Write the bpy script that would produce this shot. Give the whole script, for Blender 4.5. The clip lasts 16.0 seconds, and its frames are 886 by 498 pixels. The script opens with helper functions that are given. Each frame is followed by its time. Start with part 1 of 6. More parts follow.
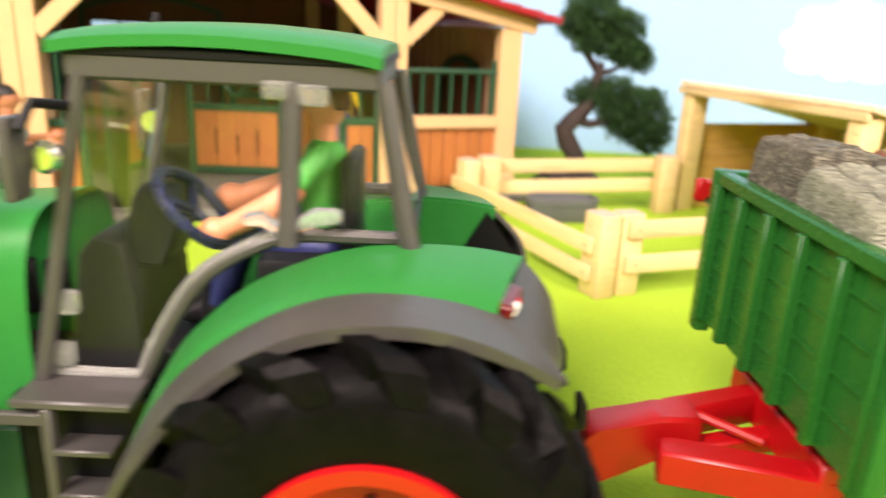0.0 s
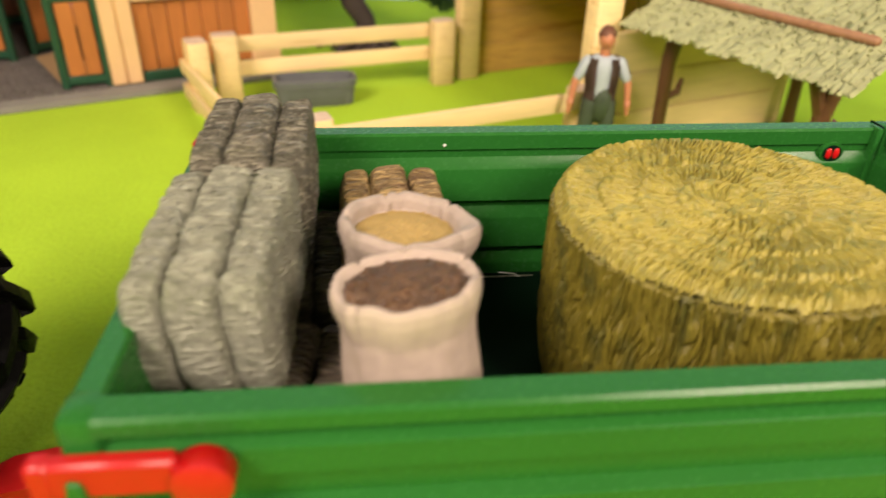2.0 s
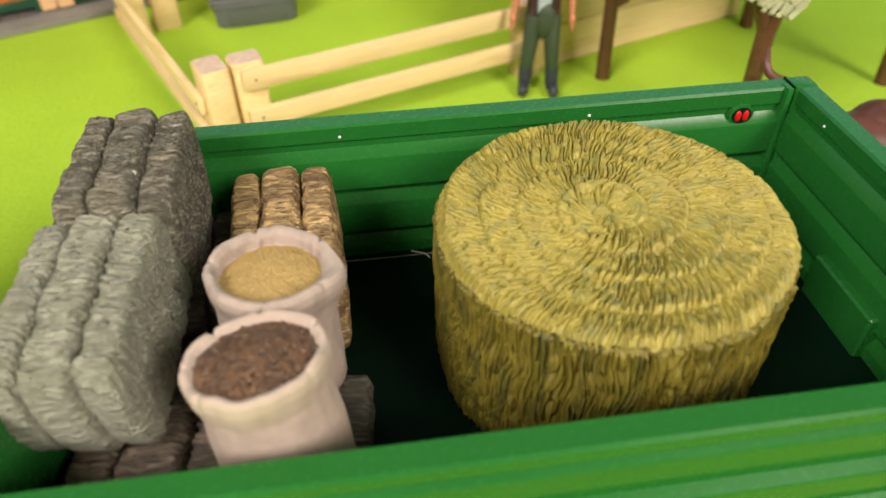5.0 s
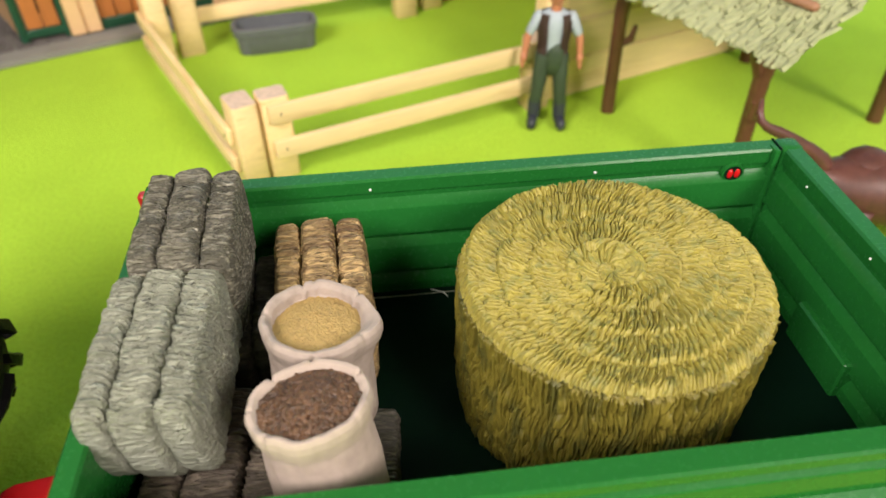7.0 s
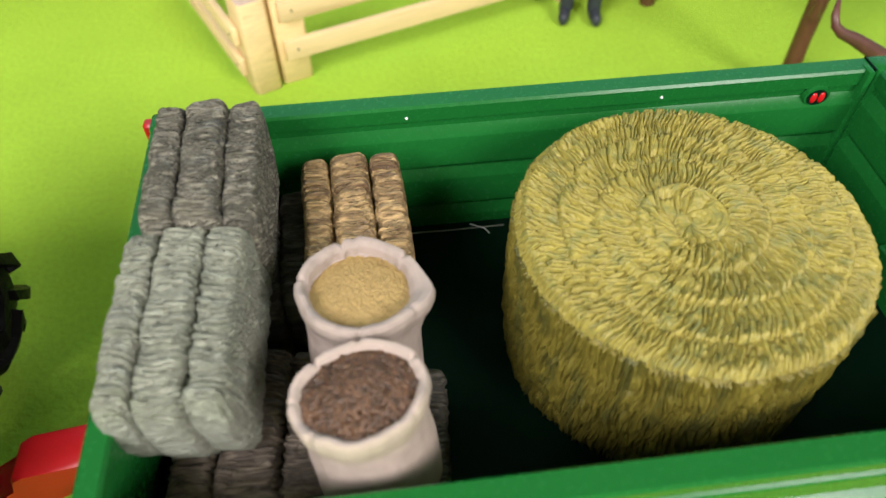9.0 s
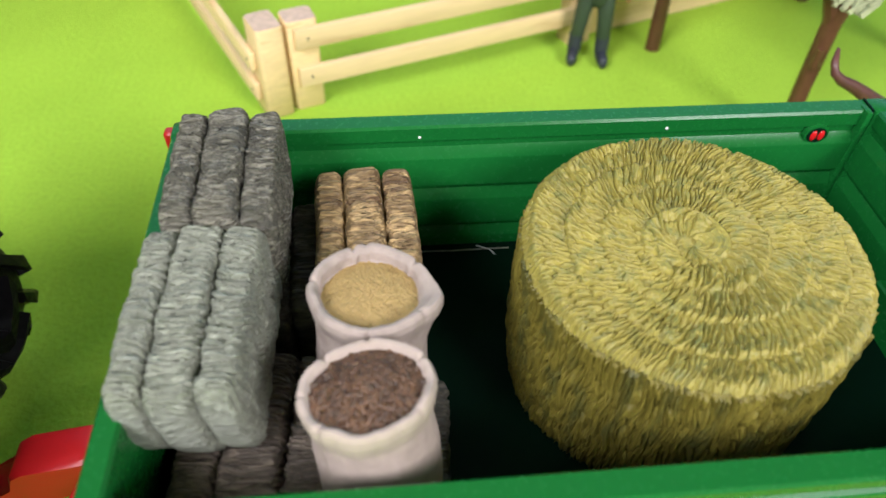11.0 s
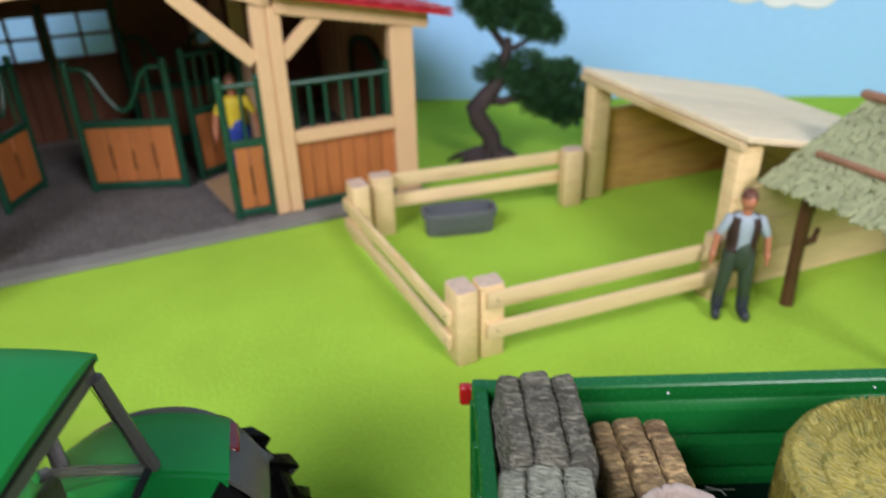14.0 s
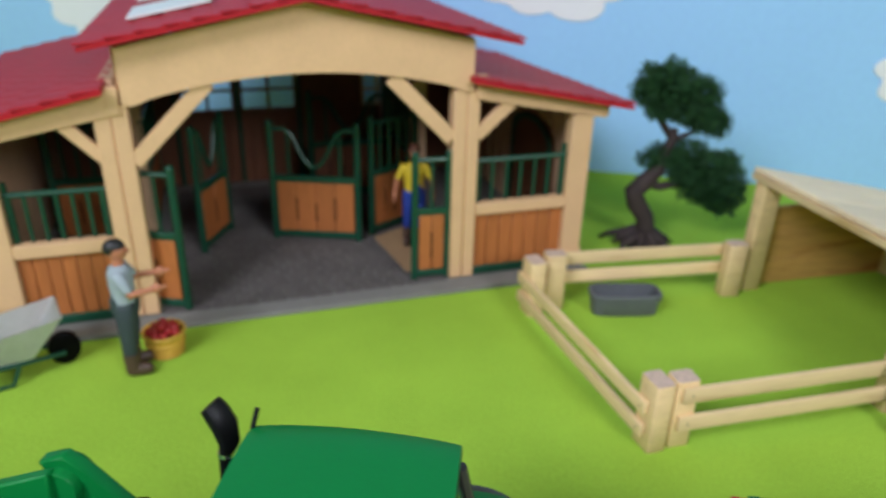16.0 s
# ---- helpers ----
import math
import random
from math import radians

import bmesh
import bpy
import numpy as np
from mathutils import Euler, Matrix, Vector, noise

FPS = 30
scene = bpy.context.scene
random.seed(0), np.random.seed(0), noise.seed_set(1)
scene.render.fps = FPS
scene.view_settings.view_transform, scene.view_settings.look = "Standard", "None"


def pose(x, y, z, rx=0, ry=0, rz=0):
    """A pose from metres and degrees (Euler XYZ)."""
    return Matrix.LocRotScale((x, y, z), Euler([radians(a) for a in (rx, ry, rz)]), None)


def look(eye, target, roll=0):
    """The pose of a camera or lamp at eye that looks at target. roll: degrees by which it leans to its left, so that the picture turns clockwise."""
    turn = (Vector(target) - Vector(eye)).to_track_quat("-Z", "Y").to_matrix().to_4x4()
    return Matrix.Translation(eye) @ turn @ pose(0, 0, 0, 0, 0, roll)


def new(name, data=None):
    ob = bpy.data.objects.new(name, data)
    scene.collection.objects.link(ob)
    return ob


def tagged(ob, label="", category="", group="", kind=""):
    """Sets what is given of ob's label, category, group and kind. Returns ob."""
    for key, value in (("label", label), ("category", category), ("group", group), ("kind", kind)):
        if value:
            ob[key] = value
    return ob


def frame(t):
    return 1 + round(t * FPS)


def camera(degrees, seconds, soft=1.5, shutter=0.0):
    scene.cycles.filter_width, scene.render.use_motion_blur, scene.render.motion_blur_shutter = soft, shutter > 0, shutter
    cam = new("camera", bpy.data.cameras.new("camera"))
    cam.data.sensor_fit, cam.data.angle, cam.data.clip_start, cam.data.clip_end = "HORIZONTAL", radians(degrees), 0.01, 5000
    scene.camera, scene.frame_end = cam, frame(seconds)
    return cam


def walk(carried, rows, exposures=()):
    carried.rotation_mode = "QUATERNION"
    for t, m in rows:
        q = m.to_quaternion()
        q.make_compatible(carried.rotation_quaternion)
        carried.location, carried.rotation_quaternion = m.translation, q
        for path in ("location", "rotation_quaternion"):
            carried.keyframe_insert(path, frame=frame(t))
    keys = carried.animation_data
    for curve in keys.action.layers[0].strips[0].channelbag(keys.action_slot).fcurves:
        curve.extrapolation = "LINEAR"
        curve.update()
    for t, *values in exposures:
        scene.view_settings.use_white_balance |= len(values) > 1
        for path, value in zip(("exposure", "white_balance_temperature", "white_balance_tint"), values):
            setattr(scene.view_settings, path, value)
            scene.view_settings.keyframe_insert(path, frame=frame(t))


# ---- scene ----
cam = camera(64.0, 16.0, shutter=0.5)
cam.data.dof.use_dof, cam.data.dof.focus_distance, cam.data.dof.aperture_fstop = True, 0.247, 10.5
PATH = [
    (0, (0.0658, 0.0924, 0.1930), (0.0706, 0.5695, 0.0435), 2.86),
    (0.3, (0.1026, 0.1033, 0.1981), (0.1147, 0.5742, 0.0303), 1.74),
    (0.5, (0.1236, 0.1093, 0.2021), (0.1445, 0.5749, 0.0211), 1.54),
    (0.7, (0.1411, 0.1153, 0.2091), (0.1676, 0.5755, 0.0156), 1.32),
    (1, (0.1626, 0.1261, 0.2178), (0.1935, 0.5801, 0.0104), 1.05),
    (1.5, (0.2125, 0.1474, 0.2208), (0.2528, 0.5862, -0.0155), 1.74),
    (2, (0.2474, 0.1622, 0.2326), (0.2967, 0.5891, -0.0230), 1.74),
    (2.5, (0.2661, 0.1771, 0.2428), (0.3157, 0.5886, -0.0369), 0.71),
    (3, (0.2748, 0.1929, 0.2466), (0.3260, 0.5845, -0.0601), 0.18),
    (3.5, (0.2817, 0.2022, 0.2549), (0.3324, 0.5845, -0.0633), -0.36),
    (4, (0.2833, 0.1960, 0.2586), (0.3306, 0.5691, -0.0709), -1.10),
    (6.5, (0.2778, 0.1738, 0.2899), (0.3241, 0.5497, -0.0365), -0.89),
    (7, (0.2752, 0.1727, 0.2973), (0.3211, 0.5489, -0.0288), -0.37),
    (7.5, (0.2744, 0.1803, 0.3010), (0.3148, 0.5430, -0.0407), -0.62),
    (8, (0.2693, 0.1968, 0.2960), (0.3079, 0.5338, -0.0713), -0.61),
    (8.5, (0.2645, 0.2082, 0.2921), (0.2987, 0.5320, -0.0873), -1.37),
    (9, (0.2646, 0.2091, 0.2926), (0.3013, 0.5272, -0.0914), -0.46),
    (11.5, (0.2561, 0.1897, 0.2887), (0.2934, 0.5449, -0.0612), 2.52),
    (12, (0.2455, 0.1758, 0.2827), (0.2766, 0.5501, -0.0474), 2.44),
    (12.5, (0.2345, 0.1672, 0.2876), (0.2565, 0.5621, -0.0183), 0.98),
    (13, (0.2153, 0.1631, 0.3003), (0.2291, 0.5780, 0.0217), 0.17),
    (13.5, (0.1996, 0.1588, 0.3178), (0.2063, 0.5883, 0.0620), -1.01),
    (14, (0.1766, 0.1580, 0.3378), (0.1783, 0.5991, 0.1023), -1.52),
    (14.5, (0.1546, 0.1585, 0.3500), (0.1497, 0.6059, 0.1269), -0.58),
    (15, (0.1251, 0.1502, 0.3615), (0.1106, 0.6002, 0.1440), 0.49),
    (15.5, (0.0948, 0.1386, 0.3788), (0.0662, 0.5890, 0.1635), 1.19),
    (16, (0.0607, 0.1278, 0.3937), (0.0182, 0.5783, 0.1811), 1.60),
]
EXPOSURES = ((0, 0.86, 7500, 28), (0.5, 0.58, 7900, 25), (1.0, 0.35, 8300, 22), (2.0, 0.3, 8300, 22), (3.5, 0.22, 7700, 18), (7.0, 0.36, 6900, 16), (8.0, 0.36, 6550, 15), (9.0, 0.34, 6300, 15),
             (12.0, 0.33, 5850, 15), (13.0, 0.13, 5880, 17), (13.5, -0.02, 5900, 19), (14.0, -0.05, 5750, 19), (14.5, -0.32, 5650, 17), (15.0, -0.34, 5600, 16), (15.5, -0.32, 5600, 15), (16.0, -0.32, 5600, 14))
walk(cam, [(t, look(eye, target, roll)) for t, eye, target, roll in PATH], EXPOSURES)

# ---- light: a room with soft studio lamps ----
world = bpy.data.worlds.new("room_air")
scene.world = world
world.use_nodes = True
world.node_tree.nodes["Background"].inputs[0].default_value = (0.95, 0.97, 1.0, 1)
world.node_tree.nodes["Background"].inputs[1].default_value = 0.16


def softbox(name, eye, target, size, power, colour):
    lamp = bpy.data.lights.new(name, "AREA")
    lamp.shape, lamp.size, lamp.energy, lamp.color = "SQUARE", size, power, colour
    ob = new(name, lamp)
    ob.matrix_world = look(eye, target)
    return ob


softbox("key_softbox", (1.22, -0.90, 1.22), (0.35, 0.60, 0.0), 0.60, 30.0, (1.0, 0.96, 0.90))
softbox("fill_softbox", (-0.78, -0.72, 1.44), (0.1, 0.60, 0.0), 0.8, 40.0, (1.0, 0.98, 0.95))

# ---- materials ----


def mat(name, colour, rough=0.5, metal=0.0, vary=0.12, scale=30.0, bump=0.15, fine=260.0, depth=0.0006,
        other=None, mix=0.5, stretch=(1, 1, 1), coat=0.0, by_object=0.0, spec=0.5, ridge=False, by_island=0.0):
    """A procedural material: two scales of noise in the colour, fine relief, optional second colour in patches."""
    m = bpy.data.materials.new(name)
    m.use_nodes = True
    nt = m.node_tree
    n, link = nt.nodes, nt.links
    b = n["Principled BSDF"]
    b.inputs["Metallic"].default_value = metal
    b.inputs["Coat Weight"].default_value = coat
    b.inputs["Specular IOR Level"].default_value = spec
    tc = n.new("ShaderNodeTexCoord")
    mp = n.new("ShaderNodeMapping")
    mp.inputs["Scale"].default_value = stretch
    link.new(tc.outputs["Object"], mp.inputs[0])

    def tex(s, detail):
        t = n.new("ShaderNodeTexNoise")
        t.inputs["Scale"].default_value, t.inputs["Detail"].default_value = s, detail
        t.inputs["Roughness"].default_value = 0.6
        link.new(mp.outputs[0], t.inputs["Vector"])
        return t
    big, small = tex(scale, 3), tex(fine, 4)
    ramp = n.new("ShaderNodeValToRGB")
    lo, hi = [max(0, c * (1 - vary)) for c in colour], [min(1, c * (1 + vary)) for c in colour]
    ramp.color_ramp.elements[0].color = (*lo, 1)
    ramp.color_ramp.elements[1].color = (*hi, 1)
    ramp.color_ramp.elements[0].position, ramp.color_ramp.elements[1].position = 0.32, 0.68
    add = n.new("ShaderNodeMath")
    add.operation = "MULTIPLY_ADD"
    add.inputs[1].default_value, add.inputs[2].default_value = 0.5, 0.0
    sm = n.new("ShaderNodeMath")
    sm.operation = "MULTIPLY_ADD"
    sm.inputs[1].default_value = 0.5
    link.new(big.outputs[0], add.inputs[0])
    grain = small.outputs[0]
    if ridge:
        # thin dark lines between raised straws
        off, size = n.new("ShaderNodeMath"), n.new("ShaderNodeMath")
        off.operation, size.operation = "SUBTRACT", "ABSOLUTE"
        off.inputs[1].default_value = 0.5
        up = n.new("ShaderNodeMath")
        up.operation, up.use_clamp = "MULTIPLY", True
        up.inputs[1].default_value = 5.0
        link.new(grain, off.inputs[0])
        link.new(off.outputs[0], size.inputs[0])
        link.new(size.outputs[0], up.inputs[0])
        grain = up.outputs[0]
        ramp.color_ramp.elements[0].position, ramp.color_ramp.elements[1].position = 0.26, 0.58
    link.new(grain, sm.inputs[0])
    link.new(add.outputs[0], sm.inputs[2])
    link.new(sm.outputs[0], ramp.inputs[0])
    col = ramp.outputs[0]
    if other:
        patch = tex(scale * 2.3, 5)
        r2 = n.new("ShaderNodeValToRGB")
        r2.color_ramp.elements[0].position, r2.color_ramp.elements[1].position = mix - 0.08, mix + 0.1
        link.new(patch.outputs[0], r2.inputs[0])
        mx = n.new("ShaderNodeMix")
        mx.data_type = "RGBA"
        link.new(r2.outputs[0], mx.inputs[0])
        link.new(col, mx.inputs[6])
        mx.inputs[7].default_value = (*other, 1)
        col = mx.outputs[2]
    if by_object:
        info = n.new("ShaderNodeObjectInfo")
        hsv = n.new("ShaderNodeHueSaturation")
        mr = n.new("ShaderNodeMapRange")
        mr.inputs[3].default_value, mr.inputs[4].default_value = 1 - by_object, 1 + by_object
        link.new(info.outputs["Random"], mr.inputs[0])
        link.new(mr.outputs[0], hsv.inputs["Value"])
        link.new(col, hsv.inputs["Color"])
        col = hsv.outputs[0]
    if by_island:
        geo = n.new("ShaderNodeNewGeometry")
        hsv = n.new("ShaderNodeHueSaturation")
        mr = n.new("ShaderNodeMapRange")
        mr.inputs[3].default_value, mr.inputs[4].default_value = 1 - by_island, 1 + by_island
        link.new(geo.outputs["Random Per Island"], mr.inputs[0])
        link.new(mr.outputs[0], hsv.inputs["Value"])
        link.new(col, hsv.inputs["Color"])
        col = hsv.outputs[0]
    link.new(col, b.inputs["Base Color"])
    rr = n.new("ShaderNodeMapRange")
    rr.inputs[3].default_value, rr.inputs[4].default_value = max(0.02, rough - 0.08), min(1, rough + 0.08)
    link.new(small.outputs[0], rr.inputs[0])
    link.new(rr.outputs[0], b.inputs["Roughness"])
    if bump:
        bp = n.new("ShaderNodeBump")
        bp.inputs["Strength"].default_value, bp.inputs["Distance"].default_value = bump, depth
        link.new(grain, bp.inputs["Height"])
        link.new(bp.outputs[0], b.inputs["Normal"])
    return m


def glass(name, tint=(0.93, 0.97, 0.95), rough=0.02):
    m = bpy.data.materials.new(name)
    m.use_nodes = True
    b = m.node_tree.nodes["Principled BSDF"]
    b.inputs["Base Color"].default_value = (*tint, 1)
    b.inputs["Roughness"].default_value = rough
    b.inputs["Transmission Weight"].default_value = 1.0
    b.inputs["IOR"].default_value = 1.2
    return m


FELT = mat("green_felt", (0.345, 0.545, 0.046), 0.95, vary=0.15, scale=7, bump=0.7, fine=300, depth=0.0014, spec=0.1)
SKY = mat("painted_sky", (0.38, 0.63, 0.97), 0.8, vary=0.05, scale=2.2, bump=0.05, fine=90, spec=0.1)
CLOUD = mat("painted_cloud", (0.84, 0.83, 0.86), 0.85, vary=0.04, scale=9, bump=0.05, spec=0.1)
PLASTER = mat("room_paint", (0.45, 0.44, 0.42), 0.9, vary=0.03, scale=3, bump=0.05, fine=60)
GREEN = mat("green_plastic", (0.008, 0.114, 0.019), 0.26, vary=0.06, scale=25, bump=0.03, fine=500, depth=0.0002, spec=0.25)
DGREEN = mat("dark_green_plastic", (0.008, 0.06, 0.03), 0.4, vary=0.1, scale=25, bump=0.06, fine=400, depth=0.0002)
# trailer green taken almost to black: shade inside the bed is in the colour
SHADEDFLOOR = mat("shaded_floor_green", (0.002, 0.012, 0.006), 0.5, vary=0.15, scale=25, bump=0.1, fine=300, spec=0.04)
BRIGHT = mat("tractor_green", (0.010, 0.172, 0.034), 0.36, vary=0.06, scale=25, bump=0.04, fine=500, depth=0.0002, spec=0.16)
RED = mat("red_plastic", (0.44, 0.005, 0.007), 0.38, vary=0.08, scale=30, bump=0.05, fine=400, depth=0.0002)
GREY = mat("grey_plastic", (0.058, 0.053, 0.051), 0.42, vary=0.08, scale=30, bump=0.08, fine=500, depth=0.0002)
BLACK = mat("black_plastic", (0.007, 0.007, 0.008), 0.42, vary=0.15, scale=40, bump=0.08, fine=400, depth=0.0002, spec=0.16)
RUBBER = mat("tyre_rubber", (0.0036, 0.0033, 0.0037), 0.42, vary=0.4, scale=60, bump=0.45, fine=260, depth=0.0009, spec=0.06)
CHROME = mat("worn_chrome", (0.75, 0.74, 0.72), 0.2, 1.0, vary=0.05, bump=0.03)
WHITE = mat("white_plastic", (0.78, 0.77, 0.74), 0.4, vary=0.04, bump=0.03)
DARKLENS = mat("dark_red_lens", (0.12, 0.006, 0.006), 0.2, vary=0.15, bump=0.0)
LENS = mat("red_lens", (0.55, 0.01, 0.012), 0.24, vary=0.1, coat=0.1, bump=0.0)
CLEAR = glass("frosted_clear_plastic", (0.95, 0.95, 0.93), 0.12)
CLEAR.node_tree.nodes["Principled BSDF"].inputs["Transmission Weight"].default_value = 0.86
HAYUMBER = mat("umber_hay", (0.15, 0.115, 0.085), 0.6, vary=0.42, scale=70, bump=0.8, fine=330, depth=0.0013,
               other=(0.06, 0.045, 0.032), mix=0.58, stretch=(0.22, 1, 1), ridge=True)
GLASS = glass("clear_plastic", (1.0, 1.0, 1.0), 0.01)
PINE = mat("pale_pine", (0.76, 0.545, 0.27), 0.6, vary=0.14, scale=22, bump=0.25, fine=140, depth=0.0006,
           other=(0.56, 0.34, 0.13), mix=0.66, stretch=(1, 1, 5), by_object=0.10)
PINE_X = mat("pale_pine_board", (0.79, 0.575, 0.30), 0.6, vary=0.13, scale=30, bump=0.25, fine=220, depth=0.0005,
             other=(0.60, 0.38, 0.16), mix=0.64, stretch=(0.14, 1, 1), by_object=0.08)
# pine whitened for the roof: light and gloss on top put into the colour
PINE_ROOF = mat("lit_pine_board", (0.84, 0.66, 0.43), 0.55, vary=0.12, scale=30, bump=0.25, fine=220, depth=0.0005,
                other=(0.72, 0.50, 0.27), mix=0.64, stretch=(0.14, 1, 1), by_object=0.08)
PINE_Y = mat("pale_pine_plank", (0.75, 0.55, 0.30), 0.6, vary=0.14, scale=30, bump=0.25, fine=220, depth=0.0005,
             other=(0.55, 0.36, 0.15), mix=0.62, stretch=(1, 0.14, 1), by_object=0.08)
HONEY = mat("honey_wood", (0.60, 0.33, 0.095), 0.6, vary=0.2, scale=25, bump=0.2, fine=200, depth=0.0005,
            other=(0.36, 0.14, 0.03), mix=0.6, stretch=(0.16, 1, 1), by_object=0.12)
TAN = mat("tan_moulded_beam", (0.71, 0.445, 0.235), 0.55, vary=0.07, scale=30, bump=0.12, fine=260, depth=0.0004)
TANWALL = mat("tan_wall", (0.55, 0.355, 0.21), 0.65, vary=0.12, scale=30, bump=0.15, fine=260, depth=0.0004)
MAT = mat("straw_mat_brown", (0.40, 0.25, 0.125), 0.75, vary=0.15, scale=40, bump=0.3, fine=300, depth=0.0005)
BROWNWALL = mat("brown_wood_wall", (0.165, 0.058, 0.023), 0.6, vary=0.25, scale=22, bump=0.2, fine=200, stretch=(1, 1, 0.2))
ORANGE = mat("orange_wood_panel", (0.42, 0.135, 0.032), 0.55, vary=0.14, scale=30, bump=0.15, fine=240, depth=0.0004,
             stretch=(1, 1, 0.2), by_object=0.08)
ROOFRED = mat("red_roof_tile", (0.40, 0.014, 0.022), 0.48, vary=0.12, scale=30, bump=0.12, fine=260, depth=0.0004, by_object=0.06, spec=0.2)
COBBLE = mat("grey_cobble", (0.112, 0.098, 0.090), 0.85, vary=0.2, scale=50, bump=0.5, fine=330, depth=0.0008, by_object=0.12)
SLABGREY = mat("grey_slab", (0.21, 0.20, 0.18), 0.85, vary=0.12, scale=30, bump=0.3, fine=260)
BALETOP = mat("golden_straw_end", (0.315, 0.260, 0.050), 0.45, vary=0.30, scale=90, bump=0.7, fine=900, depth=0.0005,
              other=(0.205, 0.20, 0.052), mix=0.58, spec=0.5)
# the end's straw colours at about half: the side's shade is in them
BALESIDE = mat("shaded_straw_side", (0.175, 0.142, 0.022), 0.45, vary=0.34, scale=60, bump=0.8, fine=620, depth=0.0006,
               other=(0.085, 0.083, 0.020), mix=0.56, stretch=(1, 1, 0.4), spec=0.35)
HAYGREY = mat("grey_green_hay", (0.285, 0.29, 0.225), 0.42, vary=0.26, scale=120, bump=0.9, fine=440, depth=0.0013,
              other=(0.19, 0.20, 0.145), mix=0.60, stretch=(0.30, 1, 1), ridge=True)
HAYSLATE = mat("slate_hay", (0.225, 0.207, 0.160), 0.25, vary=0.5, scale=100, bump=1.0, fine=460, depth=0.0018,
               other=(0.085, 0.083, 0.066), mix=0.60, stretch=(0.28, 1, 1), ridge=True)
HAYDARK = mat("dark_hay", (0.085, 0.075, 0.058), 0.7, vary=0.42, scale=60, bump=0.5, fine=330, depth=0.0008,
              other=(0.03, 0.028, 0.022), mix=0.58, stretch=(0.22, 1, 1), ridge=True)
HAYBROWN = mat("brown_hay", (0.39, 0.26, 0.115), 0.55, vary=0.42, scale=80, bump=0.8, fine=330, depth=0.0014,
               other=(0.11, 0.06, 0.025), mix=0.55, stretch=(0.22, 1, 1), ridge=True)
SACK = mat("pale_sackcloth", (0.41, 0.32, 0.272), 0.75, vary=0.14, scale=45, bump=0.25, fine=340, depth=0.0005,
           other=(0.40, 0.31, 0.24), mix=0.68)
SACKGREY = mat("greyish_sackcloth", (0.36, 0.285, 0.245), 0.75, vary=0.16, scale=45, bump=0.25, fine=340, depth=0.0005,
               other=(0.24, 0.185, 0.155), mix=0.64)
GRAIN = mat("yellow_grain", (0.36, 0.24, 0.085), 0.7, vary=0.18, scale=80, bump=0.6, fine=520, depth=0.0007,
            other=(0.27, 0.175, 0.06), mix=0.64)
PELLET = mat("brown_pellets", (0.085, 0.040, 0.018), 0.45, vary=0.4, scale=140, bump=0.3, fine=420, depth=0.0005,
             other=(0.075, 0.036, 0.018), mix=0.58, by_island=0.5)
THATCH = mat("thatch_straw", (0.335, 0.345, 0.185), 0.85, vary=0.24, scale=60, bump=0.6, fine=300, depth=0.001,
             other=(0.21, 0.225, 0.11), mix=0.62, stretch=(0.4, 1, 1))
BARK = mat("dark_brown_pole", (0.105, 0.042, 0.018), 0.45, vary=0.3, scale=50, bump=0.3, fine=300)
POLE = mat("ridge_pole_brown", (0.33, 0.16, 0.085), 0.55, vary=0.2, scale=50, bump=0.3, fine=300)
TRUNK = mat("tree_bark", (0.036, 0.022, 0.020), 0.75, vary=0.4, scale=60, bump=0.6, fine=260, depth=0.0012)
LEAF = mat("tree_leaf", (0.017, 0.068, 0.016), 0.7, vary=0.5, scale=45, bump=0.2, fine=300,
           other=(0.05, 0.13, 0.035), mix=0.62)
ZINC = mat("dark_grey_trough", (0.105, 0.11, 0.12), 0.5, vary=0.15, scale=40, bump=0.15, fine=300)
SILVER = mat("silver_tub", (0.80, 0.80, 0.80), 0.32, 0.55, vary=0.08, bump=0.06)
YELLOW = mat("yellow_basket", (0.62, 0.36, 0.04), 0.5, vary=0.2, scale=60, bump=0.2, fine=300)
APPLE = mat("red_apple", (0.36, 0.02, 0.02), 0.35, vary=0.35, scale=60, bump=0.05)
HIDE = mat("reddish_brown_figure", (0.10, 0.034, 0.027), 0.4, vary=0.35, scale=35, bump=0.2, fine=260,
           other=(0.06, 0.022, 0.018), mix=0.56)
SKIN = mat("doll_skin", (0.49, 0.185, 0.095), 0.5, vary=0.06, bump=0.05)
HAIR = mat("doll_hair", (0.14, 0.05, 0.025), 0.6, vary=0.25, bump=0.2)
DHAIR = mat("doll_dark_hair", (0.012, 0.011, 0.011), 0.5, vary=0.25, bump=0.2)
SHIRT = mat("doll_grey_shirt", (0.35, 0.40, 0.44), 0.6, vary=0.08, bump=0.1)
VEST = mat("doll_brown_vest", (0.09, 0.05, 0.035), 0.6, vary=0.2, bump=0.15)
TROUSER = mat("doll_green_trousers", (0.035, 0.055, 0.03), 0.65, vary=0.2, bump=0.15)
SLATE = mat("doll_slate_trousers", (0.035, 0.05, 0.055), 0.65, vary=0.2, bump=0.15)
BOOT = mat("doll_dark_boots", (0.028, 0.032, 0.045), 0.5, vary=0.2, bump=0.1)
SHOE = mat("doll_brown_shoes", (0.08, 0.045, 0.03), 0.5, vary=0.2, bump=0.1)
TEE = mat("doll_yellow_shirt", (0.72, 0.52, 0.02), 0.6, vary=0.06, bump=0.08)
JEANS = mat("doll_blue_jeans", (0.02, 0.045, 0.28), 0.6, vary=0.12, bump=0.1)
